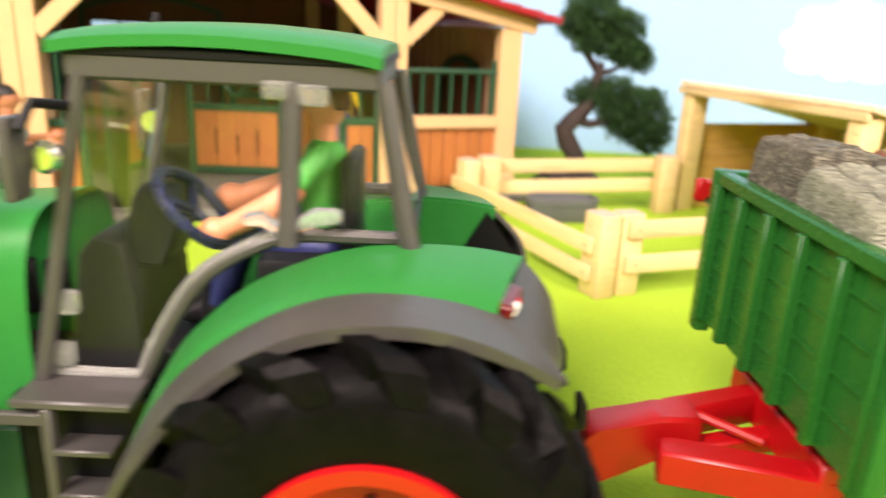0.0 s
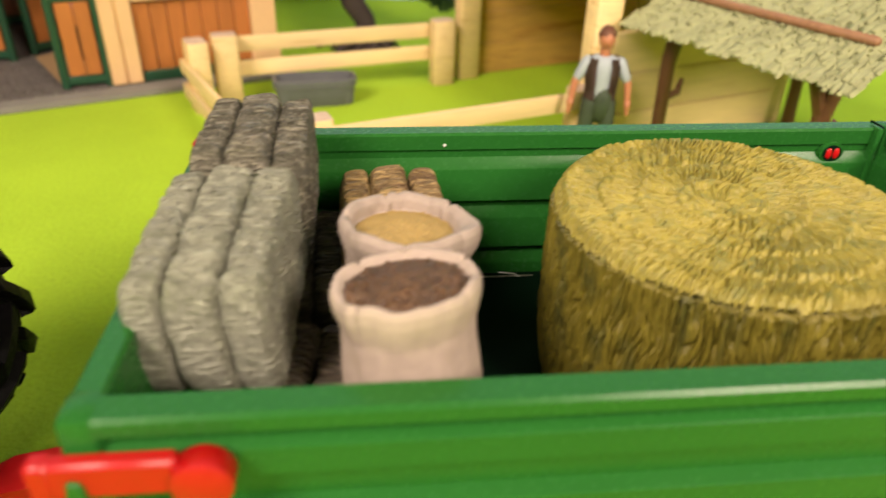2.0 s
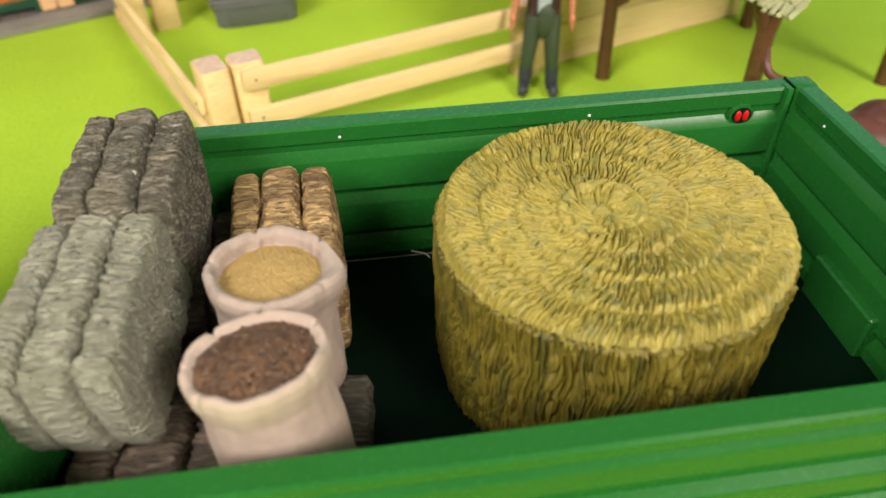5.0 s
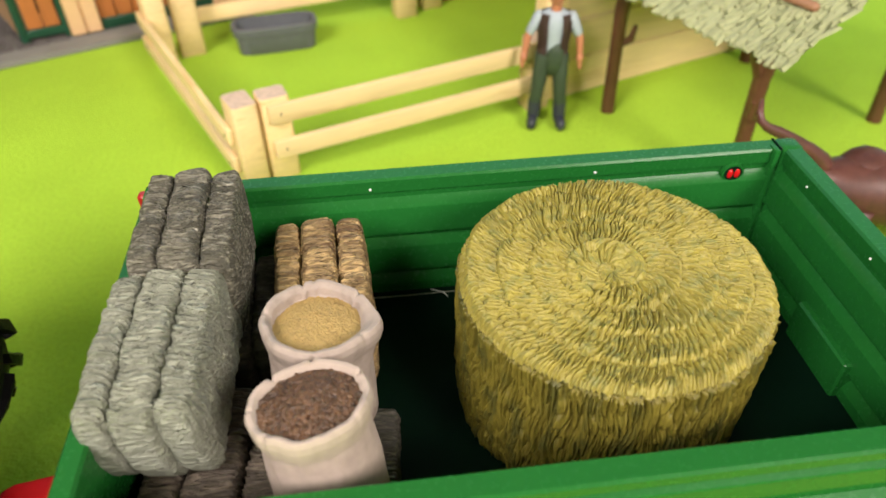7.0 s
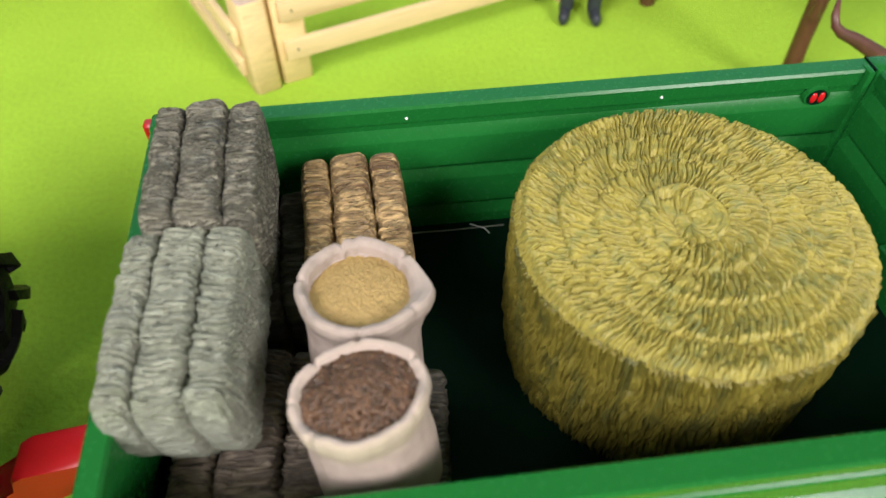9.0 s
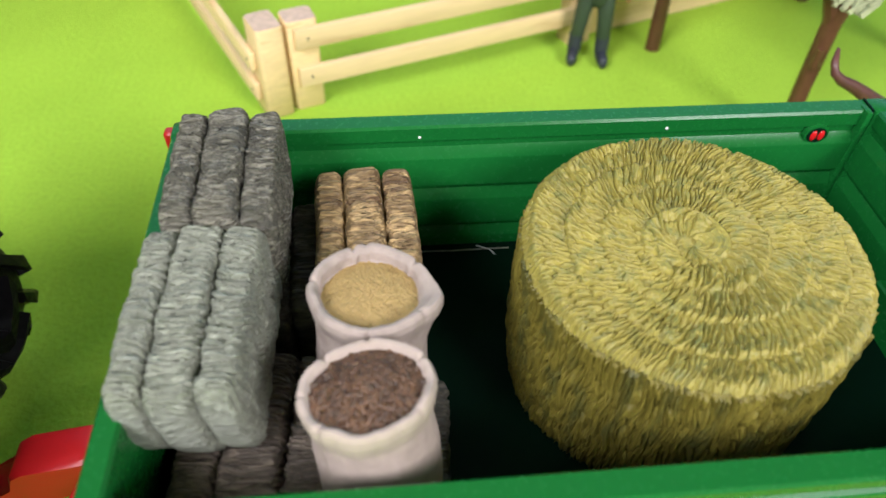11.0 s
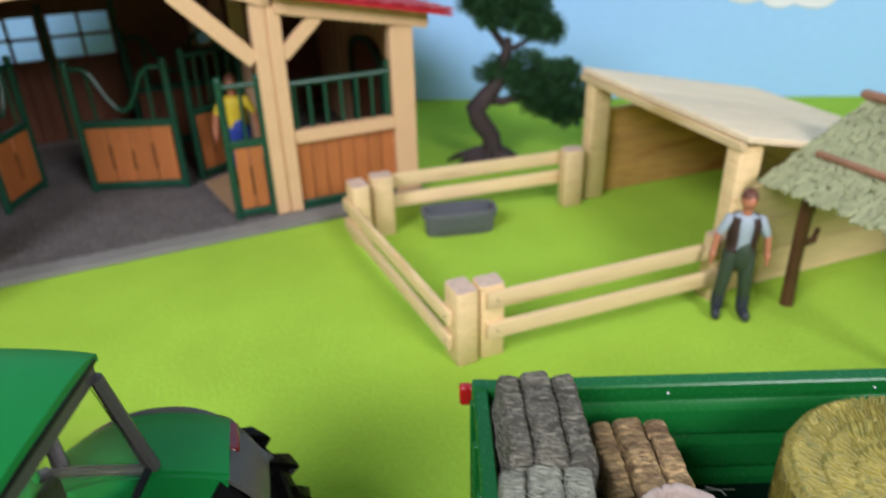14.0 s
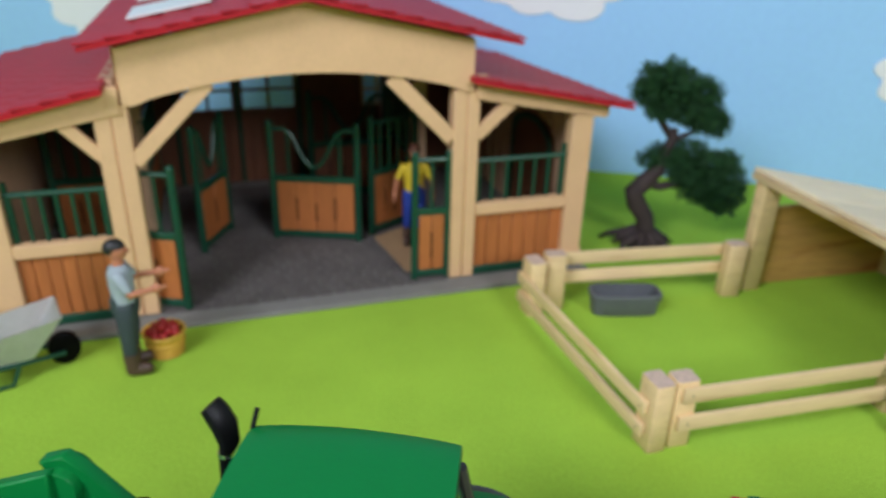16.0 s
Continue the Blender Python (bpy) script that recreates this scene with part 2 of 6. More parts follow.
ENDGRAIN = mat("pinkish_end_grain", (0.60, 0.43, 0.33), 0.75, vary=0.25, scale=60, bump=0.4, fine=260, depth=0.0006)
WHEELBLUE = mat("dark_blue_wheel", (0.006, 0.008, 0.032), 0.45, vary=0.15, bump=0.05, spec=0.2)
NAVY = mat("navy_plastic", (0.012, 0.018, 0.075), 0.4, vary=0.15, bump=0.05)
DOLLGREEN = mat("doll_green_shirt", (0.02, 0.22, 0.03), 0.55, vary=0.1, bump=0.08)

# ---- mesh helpers ----


def thing(name, m, label, category, group="", kind=""):
    ob = new(name)
    ob.empty_display_size = 0.02
    ob.matrix_world = m
    return tagged(ob, label, category, group, kind)


def finish(name, bm, materials, parent=None, label="", smooth=None):
    me = bpy.data.meshes.new(name)
    bmesh.ops.recalc_face_normals(bm, faces=bm.faces)
    bm.to_mesh(me)
    bm.free()
    for m in materials if isinstance(materials, (list, tuple)) else [materials]:
        me.materials.append(m)
    if smooth is not None:
        me.shade_smooth() if smooth >= 180 else smooth_by(me, smooth)
    ob = new(name, me)
    if parent:
        ob.parent = parent
    return tagged(ob, label) if label else ob


def smooth_by(me, degrees):
    me.shade_smooth()
    bm = bmesh.new()
    bm.from_mesh(me)
    for e in bm.edges:
        e.smooth = len(e.link_faces) == 2 and e.calc_face_angle(0) < radians(degrees)
    bm.to_mesh(me)
    bm.free()


def part(name, bm, material, parent, label="", smooth=40):
    return finish(name, bm, material, parent, label, smooth)


def merge(bm, tmp, m=None, mi=0):
    if m is not None:
        bmesh.ops.transform(tmp, matrix=m, verts=tmp.verts)
    for f in tmp.faces:
        f.material_index = mi
    me = bpy.data.meshes.new("tmp")
    tmp.to_mesh(me)
    tmp.free()
    bm.from_mesh(me)
    bpy.data.meshes.remove(me)
    return bm


def box(x0, x1, y0, y1, z0, z1, bevel=0.0008, bm=None, m=None, mi=0, seg=1):
    """A box with rounded edges, added to bm or to a new bmesh."""
    tmp = bmesh.new()
    bmesh.ops.create_cube(tmp, size=1)
    bmesh.ops.transform(tmp, verts=tmp.verts, matrix=Matrix.Translation(((x0 + x1) / 2, (y0 + y1) / 2, (z0 + z1) / 2))
                        @ Matrix.Diagonal((abs(x1 - x0), abs(y1 - y0), abs(z1 - z0), 1)))
    if bevel:
        bmesh.ops.bevel(tmp, geom=tmp.edges[:], offset=bevel, segments=seg, affect="EDGES", profile=0.5)
    return merge(bm if bm is not None else bmesh.new(), tmp, m, mi)


def prism(points, a, b, axis="y", bevel=0.0, bm=None, m=None, mi=0):
    """A polygon of (p, q) pushed from a to b along an axis: x: (y, z); y: (x, z); z: (x, y)."""
    tmp = bmesh.new()
    put = {"x": lambda p, q, s: (s, p, q), "y": lambda p, q, s: (p, s, q), "z": lambda p, q, s: (p, q, s)}[axis]
    lo = [tmp.verts.new(put(p, q, a)) for p, q in points]
    hi = [tmp.verts.new(put(p, q, b)) for p, q in points]
    tmp.faces.new(lo)
    tmp.faces.new(hi[::-1])
    for i in range(len(points)):
        j = (i + 1) % len(points)
        tmp.faces.new((lo[i], lo[j], hi[j], hi[i]))
    if bevel:
        bmesh.ops.bevel(tmp, geom=tmp.edges[:], offset=bevel, segments=1, affect="EDGES", profile=0.5)
    return merge(bm if bm is not None else bmesh.new(), tmp, m, mi)


def tube(points, radii, n=10, bm=None, m=None, mi=0, flat=1.0, round_ends=False):
    """A swept round bar through points with a radius at each; flat squeezes it."""
    pts = [Vector(p) for p in points]
    rad = list(radii) if isinstance(radii, (list, tuple)) else [radii] * len(pts)
    if round_ends:
        d0, d1 = (pts[0] - pts[1]).normalized(), (pts[-1] - pts[-2]).normalized()
        r0, r1 = rad[0], rad[-1]
        pts = [pts[0] + d0 * r0 * 0.9, pts[0] + d0 * r0 * 0.6] + pts + [pts[-1] + d1 * r1 * 0.6, pts[-1] + d1 * r1 * 0.9]
        rad = [r0 * 0.4, r0 * 0.8] + rad + [r1 * 0.8, r1 * 0.4]
    tmp = bmesh.new()
    rings, side = [], None
    for i, p in enumerate(pts):
        d = (pts[min(i + 1, len(pts) - 1)] - pts[max(i - 1, 0)]).normalized()
        if side is None:
            side = d.orthogonal().normalized()
        side = (side - d * side.dot(d)).normalized()
        up = d.cross(side)
        rings.append([tmp.verts.new(p + rad[i] * (math.cos(2 * math.pi * k / n) * side + flat * math.sin(2 * math.pi * k / n) * up)) for k in range(n)])
    for a, b in zip(rings, rings[1:]):
        for k in range(n):
            tmp.faces.new((a[k], a[(k + 1) % n], b[(k + 1) % n], b[k]))
    tmp.faces.new(rings[0][::-1])
    tmp.faces.new(rings[-1])
    return merge(bm if bm is not None else bmesh.new(), tmp, m, mi)


def lathe(profile, n=32, bm=None, m=None, mi=0, sx=1.0, sy=1.0):
    """A turned form about z from (r, z) pairs; the ends close where r is 0."""
    tmp = bmesh.new()
    rings = []
    for r, z in profile:
        if r <= 1e-6:
            rings.append([tmp.verts.new((0, 0, z))])
        else:
            rings.append([tmp.verts.new((sx * r * math.cos(2 * math.pi * k / n), sy * r * math.sin(2 * math.pi * k / n), z)) for k in range(n)])
    for a, b in zip(rings, rings[1:]):
        for k in range(n):
            q = [a[k % len(a)], a[(k + 1) % len(a)], b[(k + 1) % len(b)], b[k % len(b)]]
            q = [v for i, v in enumerate(q) if v not in q[:i]]
            if len(q) > 2:
                tmp.faces.new(q)
    return merge(bm if bm is not None else bmesh.new(), tmp, m, mi)


def ball(centre, rx, ry=None, rz=None, bm=None, mi=0, u=12, v=8, m=None):
    tmp = bmesh.new()
    bmesh.ops.create_uvsphere(tmp, u_segments=u, v_segments=v, radius=1)
    bmesh.ops.transform(tmp, verts=tmp.verts, matrix=Matrix.Translation(centre) @ (m or Matrix()) @ Matrix.Diagonal((rx, ry or rx, rz or rx, 1)))
    return merge(bm if bm is not None else bmesh.new(), tmp, None, mi)


def fuzz(p, s, seed=0.0):
    return noise.noise(Vector((p[0] * s + seed, p[1] * s - seed * 0.7, p[2] * s + seed * 1.3)))


AXIS_Y = pose(0, 0, 0, 90, 0, 0)  # turns a form about z into one about y

# ---- setting ----
tagged(finish("ground", box(-1.9, 2.3, -1.7, 1.62, -0.03, 0.0, 0), FELT, None, "", None),
                "bright lime-green felt sheet laid as meadow", "ground", kind="structure")
SKYPOSE = pose(0.2, 1.32, 0, 0, 0, -3.75)
backdrop = tagged(finish("backdrop", box(-1.8, 1.9, 0.0, 0.015, -0.02, 1.3, 0), SKY, None, "", None),
                  "light blue painted sky board standing behind the farm", "backdrop", kind="structure")
backdrop.matrix_world = SKYPOSE


def room_wall(name, b, label):
    tagged(finish(name, b, PLASTER, None, "", None), label, "wall", kind="structure")


room_wall("wall_north", box(-1.95, 2.35, 1.62, 1.70, -0.03, 2.4, 0), "plain off-white room wall")
room_wall("wall_south", box(-1.95, 2.35, -1.8, -1.7, -0.03, 2.4, 0), "plain off-white room wall")
room_wall("wall_west", box(-2.0, -1.9, -1.7, 1.62, -0.03, 2.4, 0), "plain off-white room wall")
room_wall("wall_east", box(2.3, 2.4, -1.7, 1.62, -0.03, 2.4, 0), "plain off-white room wall")
tagged(finish("ceiling", box(-2.0, 2.4, -1.8, 1.70, 2.4, 2.46, 0), PLASTER, None, "", None), "plain off-white ceiling", "ceiling", kind="structure")


def cloud(x, z, w, h, seed):
    """A flat painted cloud with a scalloped edge on the sky board."""
    rnd = random.Random(seed)
    n, pts = 9, []
    for k in range(n):
        a0 = 2 * math.pi * k / n
        bulge = 0.82 + 0.18 * rnd.random()
        for j in range(6):
            a = a0 + 2 * math.pi / n * j / 6
            r = bulge * (0.86 + 0.16 * math.sin(math.pi * (j + 0.5) / 6))
            pts.append((x - 0.2 + w * r * math.cos(a), z + h * r * math.sin(a)))
    part("cloud", prism(pts, -0.0025, -0.0002, "y"), CLOUD, backdrop, "white painted cloud with scalloped edge", None)


cloud(0.10, 0.315, 0.155, 0.075, 3)
cloud(0.725, 0.197, 0.122, 0.07, 5)
cloud(-0.665, 0.25, 0.15, 0.085, 8)
cloud(0.40, 0.40, 0.10, 0.05, 9)

# ---- farm trailer ----
TX0, TX1, TY0, TY1, TRIM, TFLOOR, TBOT = 0.189, 0.4525, 0.2625, 0.4085, 0.138, 0.079, 0.068
trailer = thing("farm_trailer", Matrix(), "green toy tipping trailer with ribbed walls, loaded with hay", "trailer")


def ribbed(z0, z1, depth):
    """Outline of a pressed side wall, thickness against height: sloping ledges outside, broad pads inside, a flat rim on top."""
    out, inn = [(0.0, z0)], [(0.0035, z0)]
    for top in (0.0752, 0.0938, 0.1124, 0.1310):
        for dz, d in ((-0.0098, 0.0), (-0.0090, 1.0), (-0.0021, 1.0), (-0.0016, 0.90), (0.0, 0.0)):
            if top + dz > z0 + 0.0004:
                out.append((-depth * d, top + dz))
    for top in (0.0876, 0.1080, 0.1284):
        for dz, d in ((-0.0172, 0.0), (-0.0168, 1.0), (-0.0042, 1.0), (-0.0038, 0.96), (0.0, 0.0)):
            inn.append((0.0035 + 0.0027 * d, top + dz))
    rim = [(0.0, z1 - 0.0046), (-0.0034, z1 - 0.0042), (-0.0034, z1 - 0.0009), (-0.0026, z1), (0.0038, z1), (0.0046, z1 - 0.0009), (0.0046, z1 - 0.0062), (0.0035, z1 - 0.0066)]
    return out + rim + inn[::-1]


shape = ribbed(TBOT, TRIM, 0.0034)
part("side_panel", prism([(TY0 + 0.0032 + p, z) for p, z in shape], TX0 + 0.006, TX1 - 0.006, "x"), GREEN, trailer, smooth=25)
part("side_panel", prism([(TY1 - 0.0032 - p, z) for p, z in shape], TX0 + 0.006, TX1 - 0.006, "x"), GREEN, trailer, smooth=25)
b = prism([(TX0 + 0.0032 + p, z) for p, z in [(0, TBOT), (0, TRIM - 0.0055)] + [(-0.0032, TRIM - 0.0055), (-0.0032, TRIM - 0.001), (-0.0024, TRIM), (0.0026, TRIM), (0.0034, TRIM - 0.001), (0.0034, TRIM - 0.0055), (0.0028, TRIM - 0.006), (0.0028, TBOT)]],
          TY0 + 0.002, TY1 - 0.002, "y")
for k in range(6):
    y = TY0 + 0.008 + k * (TY1 - TY0 - 0.016) / 5
    part("rib", box(TX0 - 0.0015, TX0 + 0.0031, y - 0.0022, y + 0.0022, TBOT, TRIM - 0.0058, 0.0006), GREEN, trailer)
for k in range(1, 5):
    z = TBOT + k * 0.0135
    part("rib", box(TX0 + 0.0024, TX0 + 0.0031, TY0 + 0.009, TY1 - 0.009, z, z + 0.0012, 0), GREEN, trailer)
part("front_panel", b, GREEN, trailer, smooth=25)
b = prism([(TX1 - 0.0032 - p, z) for p, z in shape], TY0 + 0.002, TY1 - 0.002, "y")
box(TX1 - 0.0125, TX1 - 0.0055, 0.3205, 0.3545, TFLOOR - 0.001, 0.0965, 0.0008, b)
part("tailgate", b, GREEN, trailer, smooth=25)
for x in (TX0, TX1 - 0.0085):
    for y in (TY0, TY1 - 0.0085):
        part("corner_post", box(x - 0.0005, x + (0.0068 if x == TX0 else 0.0090), y - 0.0005, y + 0.0090, TBOT - 0.006, TRIM + 0.0004, 0.0016, seg=2), GREEN, trailer)
# solid dark strips draw the shade of the narrow gaps beside the tailgate
for y in (TY0 - 0.0008, TY1 - 0.0092):
    part("corner_gap", box(TX1 - 0.0099, TX1 - 0.0092, y + 0.0010, y + 0.0088, TBOT, TRIM + 0.00055, 0), SHADEDFLOOR, trailer, "dark strip standing in for the shaded gap beside the tailgate")
part("corner_bead", box(TX1 - 0.0128, TX1 - 0.0103, TY1 - 0.0100, TY1 - 0.004, TFLOOR, TRIM + 0.0005, 0.0007, seg=2), GREEN, trailer)
part("floor_panel", box(TX0 + 0.0045, TX1 - 0.0045, TY0 + 0.0045, TY1 - 0.0045, TFLOOR - 0.004, TFLOOR, 0.0004), SHADEDFLOOR, trailer)
for x in (0.2744, 0.3652):
    part("rivet", ball((x, TY1 - 0.0078, 0.1335), 0.0006, bm=None, u=8, v=5), WHITE, trailer, "small pale rivet")
for y in (0.337, 0.380):
    part("rivet", ball((TX1 - 0.0078, y, 0.1335), 0.0006, u=8, v=5), WHITE, trailer, "small pale rivet")
for y, s in ((TY1 - 0.0072, -1), (TY0 - 0.0005, -1)):
    lamp = part("reflector_housing", lathe([(0, 0), (0.0052, 0), (0.0048, 0.0016), (0, 0.0017)], 20, m=Matrix.Translation((0.4245, y, 0.1285)) @ pose(0, 0, 0, 90, 0, 0) @ Matrix.Diagonal((1, 0.86, 1, 1))), GREEN, trailer)
    part("reflector_socket", lathe([(0, 0.0012), (0.0038, 0.0012), (0.0038, 0.0020), (0, 0.0021)], 20, m=Matrix.Translation((0.4245, y, 0.1285)) @ pose(0, 0, 0, 90, 0, 0) @ Matrix.Diagonal((1, 0.85, 1, 1))), SHADEDFLOOR, lamp, "dark reflector socket")
    for dx in (-0.0015, 0.0015):
        part("reflector_lens", ball((0.4245 + dx, y - 0.0020, 0.1285), 0.0013, 0.0008, 0.0023, u=10, v=8), LENS, lamp, "red reflector lens")
for y, s in ((TY0 - 0.0032, 1), (TY1 + 0.0032, -1)):
    b = box(0.1835, 0.2105, y - 0.0021, y + 0.0021, 0.1235, 0.1322, 0.0010)
    box(0.1833, 0.1885, y - 0.0024, y + 0.0024, 0.1220, 0.1325, 0.0010, b)
    latch = part("latch_lever", b, RED, trailer, "red plastic latch lever")
    part("latch_knob", lathe([(0, -0.0030), (0.0050, -0.0030), (0.0058, -0.002), (0.0058, 0.0030), (0.0050, 0.0036), (0, 0.0036)], 24, m=Matrix.Translation((0.2148, y - 0.0005 * s, 0.1268)) @ AXIS_Y), RED, latch)
    part("latch_peg", prism([(0.1895, 0.1205), (0.1945, 0.1205), (0.1935, 0.1285), (0.1908, 0.1290)], y - 0.0032, y + 0.0035, "y", 0.0006), GREEN, latch, "green plastic peg")
# chassis, drawbar and wheels
b = box(0.20, 0.43, 0.298, 0.308, 0.05, 0.069, 0.001)
box(0.20, 0.43, 0.359, 0.369, 0.05, 0.069, 0.001, b)
for x in (0.21, 0.27, 0.33, 0.39):
    box(x, x + 0.008, 0.30, 0.367, 0.052, 0.064, 0.0008, b)
part("chassis", b, RED, trailer, "red plastic chassis frame")
b = prism([(0.1475, 0.3085), (0.2060, 0.2935), (0.2060, 0.3060), (0.1560, 0.3195), (0.1500, 0.3190)], 0.0410, 0.0545, "z", 0.0012)
part("drawbar_arm", b, RED, trailer, "red plastic drawbar arm")
b = prism([(0.1560, 0.3410), (0.2020, 0.3590), (0.2020, 0.3480), (0.1640, 0.3320), (0.1540, 0.3320)], 0.0455, 0.0585, "z", 0.0012)
part("drawbar_arm", b, RED, trailer, "red plastic drawbar arm")
b = prism([(0.1680, 0.3200), (0.2060, 0.3330), (0.2060, 0.3420), (0.1660, 0.3290)], 0.0420, 0.0500, "z", 0.0010)
part("drawbar_arm", b, RED, trailer, "short red middle arm")
b = prism([(0.152, 0.0595), (0.167, 0.0600), (0.169, 0.048), (0.152, 0.042), (0.113, 0.020), (0.103, 0.021), (0.103, 0.030), (0.1240, 0.0420), (0.1240, 0.0514), (0.130, 0.0535)], 0.3225, 0.3385, "y", 0.0015)
part("drawbar_tongue", b, RED, trailer, "red plastic drawbar tongue")
part("drawbar_brace", tube([(0.166, 0.336, 0.0560), (0.190, 0.322, 0.0520)], 0.0020, 8), RED, trailer, "thin red diagonal brace")
part("drawbar_crossbar", box(0.197, 0.205, 0.295, 0.372, 0.044, 0.060, 0.001), RED, trailer)


def wheel(parent, x, y0, y1, r, rim_r, lugs, colour, z=None):
    """A wheel about y: tyre with slanted lugs, and a dished rim."""
    c = Vector((x, (y0 + y1) / 2, r if z is None else z))
    w = (y1 - y0) / 2
    prof = [(rim_r, -w * 0.8), (rim_r * 1.15, -w * 0.95), (r * 0.74, -w), (r * 0.80, -w * 0.97), (r * 0.86, -w * 0.84), (r * 0.905, -w * 0.55), (r * 0.905, w * 0.55), (r * 0.86, w * 0.84), (r * 0.80, w * 0.97), (r * 0.74, w), (rim_r * 1.15, w * 0.95), (rim_r, w * 0.8), (rim_r, -w * 0.8)]
    b = lathe(prof, 56, m=Matrix.Translation(c) @ AXIS_Y)
    for s in (-1, 1):
        # one lug: a slanted bar over the tread that turns down the shoulder
        t = bmesh.new()
        pitch = 2 * math.pi / lugs
        rings = []
        for q, yy, rr, wide in ((0.30, 0.03, 1.0, 0.27), (-0.10, 0.45, 0.995, 0.29), (-0.46, 0.84, 0.975, 0.36), (-0.58, 0.965, 0.935, 0.44), (-0.66, 1.010, 0.865, 0.42), (-0.70, 0.995, 0.80, 0.34)):
            ring = []
            deep = 0.14 if yy < 0.95 else 0.06
            for side, sink in ((-0.5, 0), (0.5, 0), (0.5, 1), (-0.5, 1)):
                ang = (q + side * wide * (1.0 + 0.16 * sink)) * pitch
                rad = (rr - deep * sink) * r
                out = s * w * (yy - (0.16 * sink if yy > 0.9 else 0.0))
                ring.append(t.verts.new((math.cos(ang) * rad, out, math.sin(ang) * rad)))
            rings.append(ring)
        for p, q in zip(rings, rings[1:]):
            for e in range(4):
                t.faces.new((p[e], p[(e + 1) % 4], q[(e + 1) % 4], q[e]))
        t.faces.new(rings[0])
        t.faces.new(rings[-1][::-1])
        bmesh.ops.recalc_face_normals(t, faces=t.faces)
        me = bpy.data.meshes.new("tyre_lug")
        t.to_mesh(me)
        t.free()
        me.materials.append(RUBBER)
        for k in range(lugs):
            lug = new("tyre_lug", me)
            lug.parent = parent
            lug.matrix_basis = Matrix.Translation(c) @ pose(0, 0, 0, 0, -360 * (k + (0.5 if s > 0 else 0)) / lugs, 0)
    tyre = part("tyre", b, RUBBER, parent, "black rubber tyre with slanted lugs", 30)
    s = -1 if y0 < 0.33 else 1
    prof = [(0, w * 0.35), (rim_r * 0.28, w * 0.38), (rim_r * 0.32, w * 0.28), (rim_r * 0.62, w * 0.15), (rim_r * 0.86, w * 0.3), (rim_r * 0.9, w * 0.92), (rim_r * 1.06, w * 0.98), (rim_r * 1.08, w * 0.85), (rim_r * 0.99, w * 0.7), (rim_r * 0.99, -w * 0.7), (0, -w * 0.6)]
    m = Matrix.Translation(c) @ pose(0, 0, 0, 90 if s < 0 else -90, 0, 0)
    rim = part("rim", lathe(prof, 40, m=m), colour, parent, "red plastic wheel rim", 35)
    part("hub_cover", lathe([(0, -w * 0.74), (rim_r * 0.99, -w * 0.74), (rim_r * 1.02, -w * 0.82), (rim_r * 0.5, -w * 0.86), (0, -w * 0.86)], 32, m=m), BLACK, parent, "black inner hub cover", 35)
    for k in range(8):
        a = 2 * math.pi * k / 8
        part("wheel_nut", lathe([(0, 0), (rim_r * 0.06, 0), (rim_r * 0.05, w * 0.08), (0, w * 0.08)], 6, m=m @ Matrix.Translation((rim_r * 0.46 * math.cos(a), rim_r * 0.46 * math.sin(a), w * 0.2))), GREY, rim, smooth=20)
    return tyre


for x in (0.345, 0.405):
    for y0 in (0.262, 0.376):
        w = thing("wheel", Matrix(), "", "")
        w.parent = trailer
        wheel(w, x, y0, y0 + 0.028, 0.0295, 0.017, 20, RED)

# ---- load on the trailer ----


def surface(name, fn, nu, nv, closed_u, material, parent=None, label="", caps=True):
    """A mesh from fn(u, v) on a grid; closed round u if wished, with pole fans at both ends of v."""
    pts = [fn(i / (nu if closed_u else nu - 1), j / (nv - 1)) for j in range(nv) for i in range(nu)]
    faces = []
    for j in range(nv - 1):
        for i in range(nu if closed_u else nu - 1):
            k = (i + 1) % nu
            faces.append((j * nu + i, j * nu + k, (j + 1) * nu + k, (j + 1) * nu + i))
    if caps and closed_u:
        faces.append(tuple(range(nu))[::-1])
        faces.append(tuple((nv - 1) * nu + i for i in range(nu)))
    me = bpy.data.meshes.new(name)
    me.from_pydata([tuple(p) for p in pts], [], faces)
    me.shade_smooth()
    me.materials.append(material)
    ob = new(name, me)
    if parent:
        ob.parent = parent
    return tagged(ob, label) if label else ob


BC, BR, BZ0, BZ1 = Vector((0.352, 0.337, 0)), 0.0513, TFLOOR + 0.0005, 0.1405


TURNS, PITCH = 4.6, 0.00088


def combed(q, f, k):
    """Rounded straws with narrow grooves between them: q counts across the straws, f runs along them."""
    bend = 1.3 * noise.noise(Vector((q * 0.10, f * 1.8, k * 3.1 + 7)))
    n = abs(noise.noise(Vector((q * 0.92 + bend, f * 1.6, k * 1.7))))
    return min(1.0, n * 3.5)


def bale_wobble(ca, sa):
    return 1 + 0.012 * noise.noise(Vector((ca * 4, sa * 4, 8))) + 0.007 * noise.noise(Vector((ca * 22, sa * 22, 2)))


